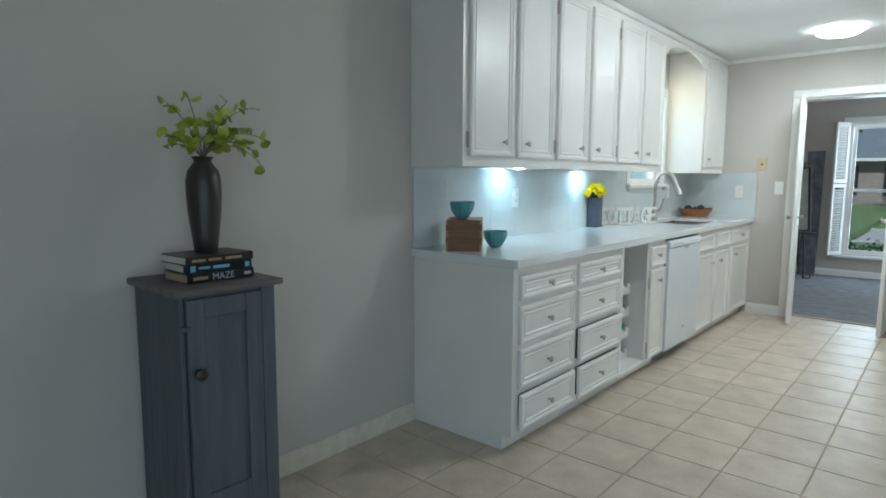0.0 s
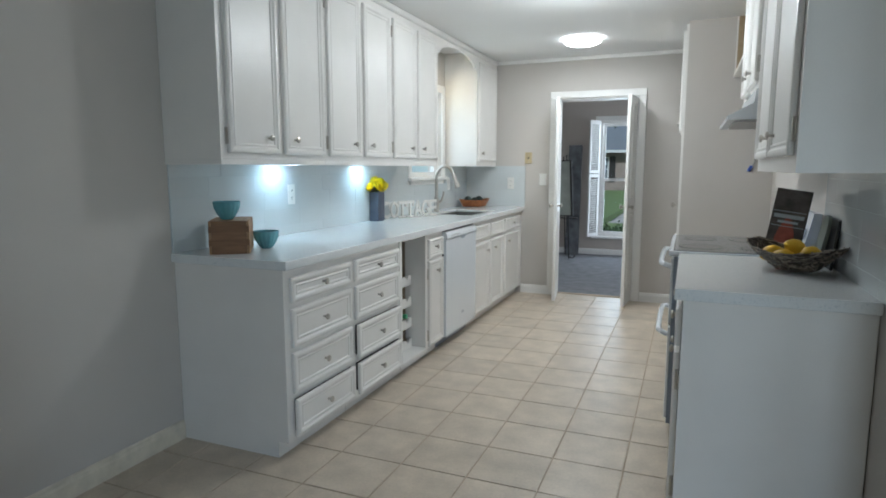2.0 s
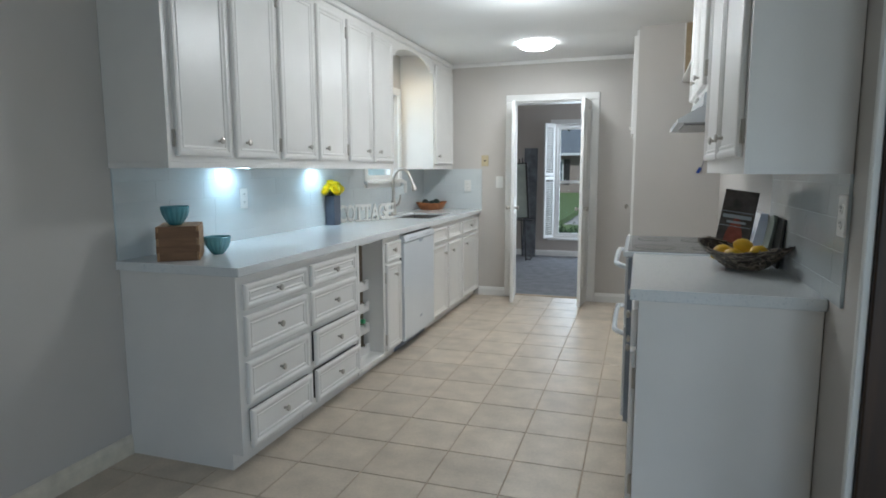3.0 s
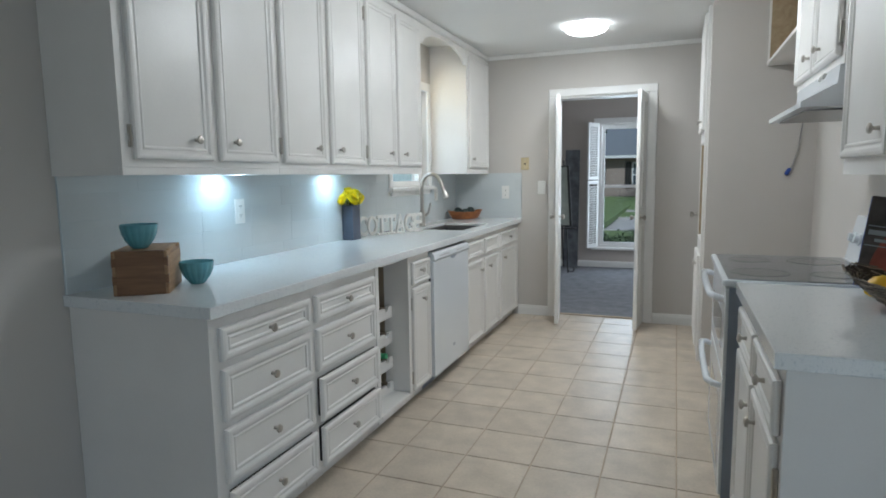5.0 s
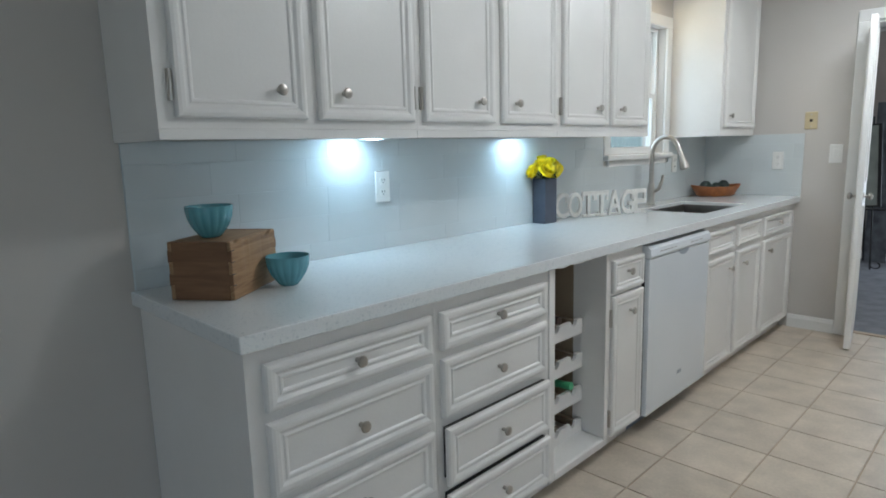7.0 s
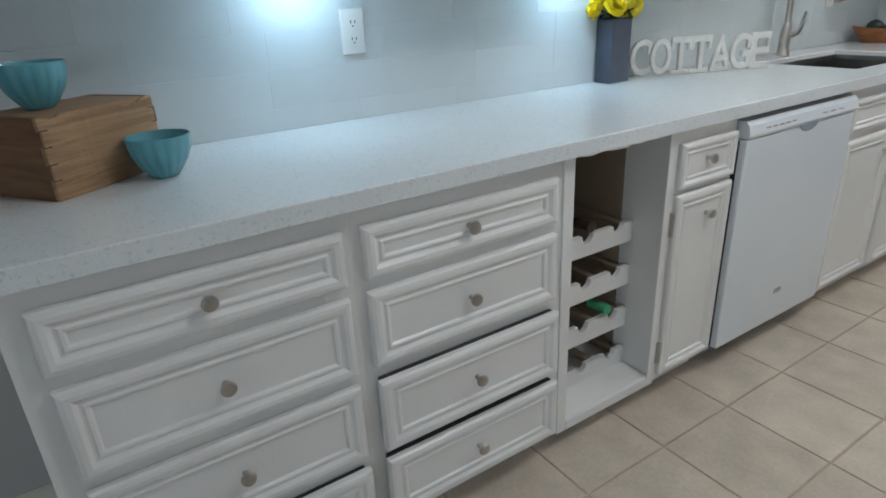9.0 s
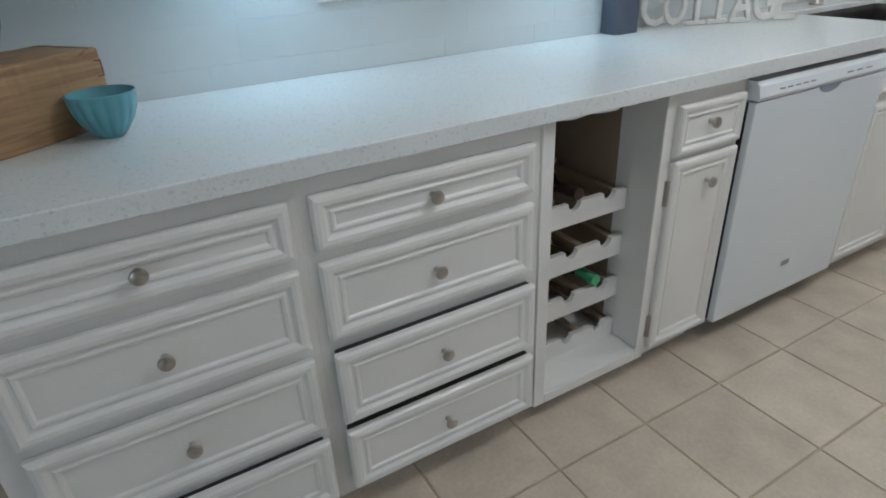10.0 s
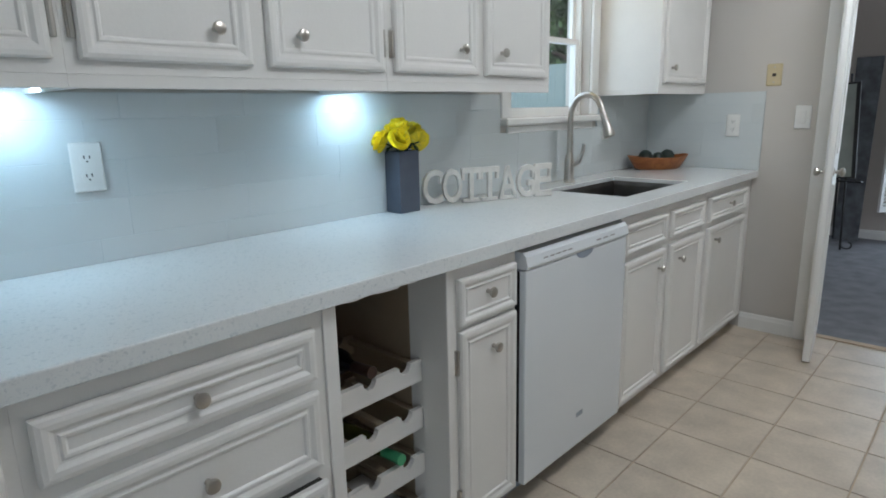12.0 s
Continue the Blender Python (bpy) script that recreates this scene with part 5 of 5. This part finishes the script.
for dx, dy, dz in ((-0.035, -0.005, 0.055), (0.03, -0.05, 0.055), (-0.075, 0.06, 0.060), (0.0, 0.01, 0.092), (0.045, -0.055, 0.075)):
    bm = lathe([(0, -0.046), (0.006, -0.043), (0.016, -0.036), (0.028, -0.02), (0.033, 0), (0.028, 0.02), (0.016, 0.035), (0.007, 0.041), (0, 0.046)],
               Matrix.Translation(CB + Vector((dx, dy, dz))) @ pose(0, 0, 0, rnd.uniform(60, 120), rnd.uniform(-20, 20), rnd.uniform(0, 180)), seg=20)
    solid("lemon", bm, M_LEMON, "ripe yellow lemon in the twig basket", "lemon", "lemons in the basket", smooth=True)

BM_ = pose(2.618, 0.845, TOP + 0.001, 0, 0, 82) @ pose(0, 0, 0, 0, 12, 0) @ pose(0, 0, 0.014, 8, 0, 0)
cb = thing("cookbook", (2.640, 0.845, TOP), "dark cookbook with a red fruit on its cover", "book")
ORG[cb] = Vector((0, 0, 0))
cb.matrix_world = BM_ @ Matrix.Diagonal((1, 0.78, 1, 1))
part("page_block", box(0.003, -0.085, 0.004, 0.022, 0.081, 0.296), M_PAPER, cb)
cover = part("cover", box(0.0, -0.087, 0.0, 0.003, 0.087, 0.30, 0.0008), mat("dim_photo_cover", (0.085, 0.07, 0.062), 0.4, vary=0.5, scale=22), cb)
part("cover", box(0.022, -0.087, 0.0, 0.025, 0.087, 0.30, 0.0008), M_BLUE, cb, "blue back cover")
part("spine", box(0.0, -0.089, 0.0, 0.025, -0.085, 0.30, 0.001), M_BOOKB, cb)
M_RED = mat("red_fruit_print", (0.34, 0.085, 0.055), 0.35, vary=0.25, scale=25)
pear = [(0.066 * math.sin(a) * (1 - 0.60 * (0.5 + 0.5 * math.cos(a))), 0.092 + 0.088 * math.cos(a)) for a in (2 * math.pi * k / 28 for k in range(28))]
part("cover_fruit", prism(pear, lambda u, v, h: Vector((-0.0006 - h, u, v)), 0.0006), M_RED, cover)
for z0, z1, y0, y1, mt in ((0.200, 0.2025, -0.08, 0.08, M_INKW), (0.135, 0.1375, -0.08, 0.08, M_INKW), (0.172, 0.188, -0.075, 0.075, M_INKW), (0.150, 0.160, -0.05, 0.05, M_INKW)):
    part("cover_print", box(-0.0016, y0, z0, -0.0002, y1, z1), mt, cover)
bd = thing("cutting_board", (2.73, 0.60, TOP), "rounded grey-green board leaning on the backsplash", "cutting board")
line = [(-0.06, 0), (0.06, 0), (0.06, 0.15)] + [(0.06 * math.cos(a), 0.15 + 0.06 * math.sin(a)) for a in (math.pi * k / 12 for k in range(1, 12))] + [(-0.06, 0.15)]
bm = prism(line, lambda u, v, h: Vector((h, u, v)), 0.014)
bm.transform(pose(2.735, 0.775, TOP + 0.001, 0, 10, 0))
part("board", bm, mat("grey_green_board", (0.25, 0.28, 0.24), 0.5, vary=0.08), bd)
bd2 = thing("cutting_board", (2.75, 0.55, TOP), "black board standing against the backsplash", "cutting board")
bm = box(0, -0.075, 0, 0.012, 0.075, 0.20, 0.004)
bm.transform(pose(2.762, 0.69, TOP + 0.001, 0, 6, 0))
part("board", bm, M_BLACK, bd2)

# dark wood sideboard seen past the wall's end
sb = thing("sideboard", (3.5, -0.2, 0), "dark walnut sideboard in the next room", "sideboard")
part("carcass", box(3.12, -0.30, 0.06, 4.3, 0.20, 0.86, 0.004), M_BROWN, sb)
part("top", box(3.09, -0.33, 0.86, 4.33, 0.21, 0.89, 0.006), M_BROWN, sb)
for x in (3.16, 3.56, 3.96):
    part("door", nested(lambda u, v, h: Vector((u, -0.301 - h, v)), x, 0.12, x + 0.36, 0.80, [(0, 0), (0, 0.014), (0.05, 0.014), (0.06, 0.006)]), M_BROWN, sb)
for x in (3.15, 4.24):
    for y in (-0.28, 0.15):
        part("leg", box(x, y, 0.0, x + 0.04, y + 0.04, 0.06), M_BROWN, sb)

# iron easel with a picture in the front room
EX, EY = 0.54, 6.60
ea = thing("easel", (EX, EY, 0.006), "black wrought iron easel with curled scroll feet", "easel")
for dx in (-0.15, 0.15):
    part("leg", tube([(EX + dx, EY - 0.12, 0.018), (EX + dx * 0.7, EY - 0.02, 0.8), (EX + dx * 0.3, EY + 0.08, 1.50)], 0.009, seg=8), M_BLACK, ea)
    sp = []
    for k in range(15):
        a = k / 14 * 4.4
        r = 0.055 * (1 - k / 20)
        sp.append((EX + dx + math.copysign(1, dx) * (0.05 - r * math.cos(a)), EY - 0.12, 0.075 - r * math.sin(a)))
    part("scroll", tube(sp, 0.006, seg=6), M_BLACK, ea)
part("leg", tube([(EX, EY + 0.08, 1.48), (EX, EY + 0.40, 0.016)], 0.009, seg=8), M_BLACK, ea)
part("ledge", box(EX - 0.24, EY - 0.115, 0.60, EX + 0.24, EY - 0.04, 0.614, 0.003), M_BLACK, ea)
pc = thing("framed_picture", (EX - 0.12, EY - 0.09, 0.615), "pale grey-green picture in a thin black frame on an easel", "picture")
PM = pose(EX + 0.03, EY - 0.085, 0.6255, -5, -4, 0)
for a, b, c, d in ((-0.16, -0.145, 0, 0.80), (0.13, 0.16, 0, 0.80), (-0.145, 0.13, 0, 0.015), (-0.145, 0.13, 0.785, 0.80)):
    part("frame", box(a, -0.012, c, b, 0.012, d, 0.002, m=PM), M_BLACK, pc)
part("canvas", box(-0.145, -0.004, 0.015, 0.13, 0.006, 0.785, m=PM), mat("pale_canvas", (0.34, 0.37, 0.33), 0.6, vary=0.2, scale=5), pc, "pale grey-green canvas")
# tall narrow board leaning on the far wall behind the easel
bd = thing("leaning_board", (0.72, 7.01, 0.006), "tall narrow board painted in blotchy dark blue-grey", "board")
part("board", box(0.535, -0.012, 0.0, 0.735, 0.012, 1.65, 0.003, m=pose(0, 7.01, 0.0075, -4, 0, 0)), mat("blotchy_blue_grey", (0.12, 0.128, 0.142), 0.6, vary=0.5, scale=9), bd)


# ---- outside the front window ----
def ground_height(y):
    if y < 18.5:
        return -0.28 - 0.22 * max(0.0, y - 9) / 9.5
    if y < 24.5:
        return -0.58
    return -0.49 + 0.42 * min(1.0, max(0.0, y - 28) / 9)


bm = bmesh.new()
ys = [7.34, 9, 12, 18.49, 18.5, 18.51, 24.49, 24.5, 24.51, 27, 30, 33, 36, 60, 120, 400, 1500]
rows = [[bm.verts.new((x, y, ground_height(y))) for x in (-900, -60, -20, 0, 20, 60, 900)] for y in ys]
for a, b in zip(rows, rows[1:]):
    for k in range(6):
        bm.faces.new((a[k], a[k + 1], b[k + 1], b[k]))
solid("ground", bm, M_GRASS, "mown green lawn on both sides of the street", "lawn", kind="structure")
solid("road", box(-80, 18.75, -0.65, 80, 24.25, -0.56), M_ROAD, "pale concrete residential street", "road", kind="structure")
for y in (18.55, 24.25):
    solid("kerb", box(-80, y, -0.65, 80, y + 0.2, -0.475, 0.02), M_ROAD, "pale concrete kerb", "kerb", kind="structure")
solid("sidewalk", box(-80, 27.8, -0.60, 80, 29.0, -0.42), M_ROAD, "pale concrete sidewalk across the far lawn", "sidewalk", kind="structure")
solid("driveway", box(4.5, 24.5, -0.62, 8.0, 27.8, -0.46), M_ROAD, "pale concrete driveway", "driveway", kind="structure")
bm = bmesh.new()
for x0, y0, x1, y1 in ((-60, -60, -0.2, 60), (-60, -60, 60, -4.6)):
    box(x0, y0, -0.5, x1, y1, -0.3, bm=bm)
solid("pavement", bm, M_GRASS, "green lawn beside the house", "lawn", kind="structure")


def house(x0, x1, y, base):
    h = thing("house", ((x0 + x1) / 2, y + 4, base), "single-storey brown brick house with a grey shingle roof", "house")
    part("wall", box(x0, y, base - 0.3, x1, y + 9, base + 2.6), M_BRICK, h)
    bm = bmesh.new()
    e = 0.6
    a = [bm.verts.new(p) for p in ((x0 - e, y - e, base + 2.5), (x1 + e, y - e, base + 2.5), (x1 + e, y + 9 + e, base + 2.5), (x0 - e, y + 9 + e, base + 2.5), (x0 + 4, y + 4.5, base + 4.5), (x1 - 4, y + 4.5, base + 4.5))]
    for f in ((0, 1, 5, 4), (1, 2, 5), (2, 3, 4, 5), (3, 0, 4), (0, 3, 2, 1)):
        bm.faces.new([a[k] for k in f])
    part("roof", bm, M_ROOF, h)
    part("fascia", box(x0 - e, y - e - 0.03, base + 2.36, x1 + e, y - e, base + 2.52), M_SIDING, h)
    x = x0 + 1.2
    k = 0
    while x < x1 - 2:
        w = part("window", box(x, y - 0.04, base + 0.55, x + 1.1, y + 0.02, base + 2.1), M_SIDING, h)
        for zz in (0.62, 1.36):
            part("pane", box(x + 0.08, y - 0.055, base + zz, x + 1.02, y - 0.042, base + zz + 0.66), M_NIGHTGL, w)
        for sx in (x - 0.42, x + 1.14):
            part("shutter", box(sx, y - 0.05, base + 0.5, sx + 0.38, y - 0.005, base + 2.15), M_BLACK, h)
        x += 3.1
    part("door", box((x0 + x1) / 2 + 3.35, y - 0.05, base, (x0 + x1) / 2 + 4.3, y - 0.002, base + 2.05), M_BROWN, h)
    return h


house(-11.1, 6.5, 38, -0.08)
house(10, 26, 39, -0.08)


def leaf_clump(bm, c, spread, n, size, rnd):
    for _ in range(n):
        p = Vector((rnd.gauss(0, 1), rnd.gauss(0, 1), rnd.gauss(0, 0.8)))
        p = Vector(c) + p * spread * 0.5
        m = Matrix.Translation(p) @ Euler((rnd.uniform(0, 6), rnd.uniform(0, 6), rnd.uniform(0, 6))).to_matrix().to_4x4()
        s = size * rnd.uniform(0.6, 1.3)
        v = [bm.verts.new(m @ Vector(q)) for q in ((-s, 0, 0), (0, -s * 0.45, 0.1 * s), (s, 0, 0), (0, s * 0.45, 0.1 * s))]
        bm.faces.new(v)


def tree(x, y, h, seed, crown=2.6, leaf=0.16):
    rnd = random.Random(seed)
    g = ground_height(y)
    t = thing("tree", (x, y, g), "leafy green street tree on the lawn", "tree", "street trees")
    trunk = part("trunk", tube([(x, y, g - 0.1), (x + 0.05, y, g + h * 0.25), (x - 0.04, y + 0.05, g + h * 0.5), (x + 0.1, y, g + h * 0.8)], 0.17, seg=10, taper=0.35), M_BARK, t, smooth=True)
    bm = bmesh.new()
    for k in range(11):
        a = rnd.uniform(0, 6.28)
        z = g + h * rnd.uniform(0.36, 0.8)
        r = crown * rnd.uniform(0.5, 1.0)
        tip = Vector((x + r * math.cos(a), y + r * math.sin(a), z + h * rnd.uniform(0.05, 0.3)))
        st = Vector((x, y, z))
        part("limb", tube([st, (st + tip) / 2 + Vector((0, 0, 0.15)), tip], 0.055, seg=6, taper=0.3), M_BARK, trunk)
        for f in (0.55, 0.8, 1.0):
            leaf_clump(bm, st.lerp(tip, f) + Vector((0, 0, 0.2)), crown * 0.42, 130, leaf, rnd)
    part("crown", bm, M_LEAF, t, "uneven crown of small green leaves")


tree(-4.6, 27, 7.5, 3)
tree(4.6, 31, 8.5, 5)
tree(-7.5, 29, 8.0, 7)
tree(10.0, 28, 8.0, 8)
tree(-3.4, 9.6, 5.0, 9, 1.9, 0.10)
tree(-6.5, 13.0, 6.5, 12, 2.4, 0.13)
tree(-10.5, 16.0, 7.5, 13, 2.8, 0.16)
tree(-2.9, 26.0, 9.0, 14, 3.0, 0.17)


def shrub(x, y, w, h, seed, z=None):
    rnd = random.Random(seed)
    g = ground_height(y) if z is None else z
    s = thing("shrub", (x, y, g), "low dark green garden shrub", "shrub", "shrubs under the window")
    bm = bmesh.new()
    tw = bmesh.new()
    for k in range(16):
        a, r = rnd.uniform(0, 6.28), w * rnd.uniform(0.1, 0.5)
        c = (x + r * math.cos(a), y + r * math.sin(a) * 0.7, g + h * rnd.uniform(0.35, 0.95))
        tube([(x, y, g - 0.02), c], 0.008, tw, 5)
        leaf_clump(bm, c, w * 0.28, 90, 0.035, rnd)
    part("twigs", tw, M_BARK, s)
    part("foliage", bm, M_LEAF, s)


shrub(1.25, 9.4, 0.8, 0.48, 21)
shrub(0.45, 9.5, 0.9, 0.55, 22)
tb = thing("wheelie_bin", (1.28, 17.9, -0.49), "dark blue wheeled rubbish bin by the kerb", "bin")
M_BIN = mat("dark_bin_plastic", (0.018, 0.03, 0.06), 0.45, vary=0.1)
part("bin_body", nested(lambda u, v, h: Vector((u, v, -0.47 + h)), 1.0, 17.6, 1.56, 18.16, [(0.08, 0), (0.05, 0.0), (0.0, 0.72), (0.02, 0.74)]), M_BIN, tb)
part("lid", box(0.97, 17.56, 0.272, 1.59, 18.18, 0.33, 0.025, seg=2), M_BIN, tb)
for x in (1.06, 1.46):
    part("wheel", lathe([(0, 0), (0.1, 0), (0.11, 0.02), (0.1, 0.045), (0, 0.045)], pose(x, 18.08, -0.385, 0, 90, 0), seg=18), M_BLACK, tb)

# white fence outside the kitchen window
fn = thing("garden_fence", (-6.0, 8.6, -0.28), "tall pale grey-blue painted garden fence outside the kitchen", "fence")
M_FENCE = wood("painted_fence", (0.34, 0.45, 0.47), (0.46, 0.56, 0.57), 0.8, stretch=(14, 14, 1.2))
me = finish(box(-0.01, -0.0735, 0, 0.01, 0.0735, 2.2, 0.004), "board", M_FENCE)
for k in range(60):
    b = new("board", me)
    b.parent, b.location, b.rotation_euler = fn, (-5 + 0.15 * k, 0, 0), (0, 0, radians(90))
for z in (0.4, 1.8):
    part("rail", box(-11.1, 8.612, -0.3 + z, -2.0, 8.652, -0.2 + z), M_FENCE, fn)

# ---- backsplash tiles ----
ROWS_Z = ((0.9160, 0.9750, 0.595), (0.9760, 1.0740, 0.675), (1.0750, 1.1700, 0.680), (1.1710, 1.2700, 0.595), (1.2710, 1.3340, 0.683))
TLEN = 0.337
cache = {}


def flat_tile(w, h, t=0.0045, name="tile", material=None):
    key = (round(w, 4), round(h, 4), name)
    if key not in cache:
        e = 0.0007
        cache[key] = finish(nested(lambda u, v, q: Vector((u, v, q)), 0, 0, w, h, [(0, 0), (0, t - e), (e, t)]), name, material)
    return cache[key]


def tile_wall(parent, u0, u1, frame_of, skip=None):
    for z0, z1, off in ROWS_Z:
        u = off - TLEN * math.ceil((off - u0) / TLEN)
        while u < u1:
            a, b = max(u, u0), min(u + TLEN - 0.0010, u1)
            spans = [(a, b)]
            if skip and z1 > skip[2]:
                spans = [(a, min(b, skip[0])), (max(a, skip[1]), b)]
            for s, e in spans:
                if e - s > 0.012:
                    t = new("tile", flat_tile(e - s, z1 - z0, material=M_SPLASH))
                    t.parent = parent
                    t.matrix_world = frame_of(s, z0)
            u += TLEN


bs = solid("backsplash", box(0.0004, 0.012, 0.9155, 0.0083, 2.569, 1.3345), M_SGROUT, "glossy pale grey-blue glass tile backsplash", "backsplash", kind="structure")
tile_wall(bs, 0.014, 4.038, lambda u, z: Matrix.Translation((0.0046, u, z)) @ EAST, (2.568, 3.414, 1.19))
solid("backsplash", box(0.0004, 2.569, 0.9155, 0.0083, 3.413, 1.164), M_SGROUT, "glossy pale grey-blue glass tile backsplash", "backsplash", kind="structure")
solid("backsplash", box(0.0004, 3.413, 0.9155, 0.0083, 4.0495, 1.3345), M_SGROUT, "glossy pale grey-blue glass tile backsplash", "backsplash", kind="structure")
bn = solid("backsplash", box(0.0084, 4.0417, 0.9155, 0.655, 4.0496, 1.3345), M_SGROUT, "glossy pale grey-blue glass tile backsplash", "backsplash", kind="structure")
tile_wall(bn, 0.012, 0.655, lambda u, z: Matrix.Translation((u, 4.0454, z)) @ SOUTH)
be = solid("backsplash", box(2.7917, -0.105, 0.9155, 2.7996, 0.947, 1.2995), M_SGROUT, "glossy pale grey-blue glass tile backsplash", "backsplash", kind="structure")
ROWS_Z = tuple((a, min(b, 1.2985), o) for a, b, o in ROWS_Z)
tile_wall(be, -0.945, 0.104, lambda u, z: Matrix.Translation((2.7954, -u, z)) @ WEST)

# ---- floor tiles ----
PX_, PY_ = 0.310, 0.309
e = 0.0025
tile_me = finish(nested(lambda u, v, q: Vector((u, v, q - 0.006)), 0, 0, PX_ - 0.0065, PY_ - 0.0065, [(0, 0), (0, 0.0045), (e * 0.5, 0.0056), (e * 1.6, 0.006)]), "tile", M_TILE)
rest = bmesh.new()
for i in range(-3, 16):
    for j in range(-19, 9):
        x, y = 0.796 + PX_ * i + 0.00325, 1.417 + PY_ * j + 0.00325
        if x < -0.14 or x > 5.3 or y < -4.45 or y + PY_ > 4.28:
            continue
        if x > 2.6 and y > -0.8:
            continue
        if y > -1.75 and x < 3.0:
            t = new("tile", tile_me)
            t.parent, t.location = floor, (x, y, 0)
            t.rotation_euler = (0, 0, 0)
        else:
            nested(lambda u, v, q: Vector((x + u, y + v, q - 0.006)), 0, 0, PX_ - 0.0065, PY_ - 0.0065, [(0, 0), (0, 0.0045), (e, 0.006)], rest)
tagged(part("tiles", rest, M_TILE, floor), kind="stuff")
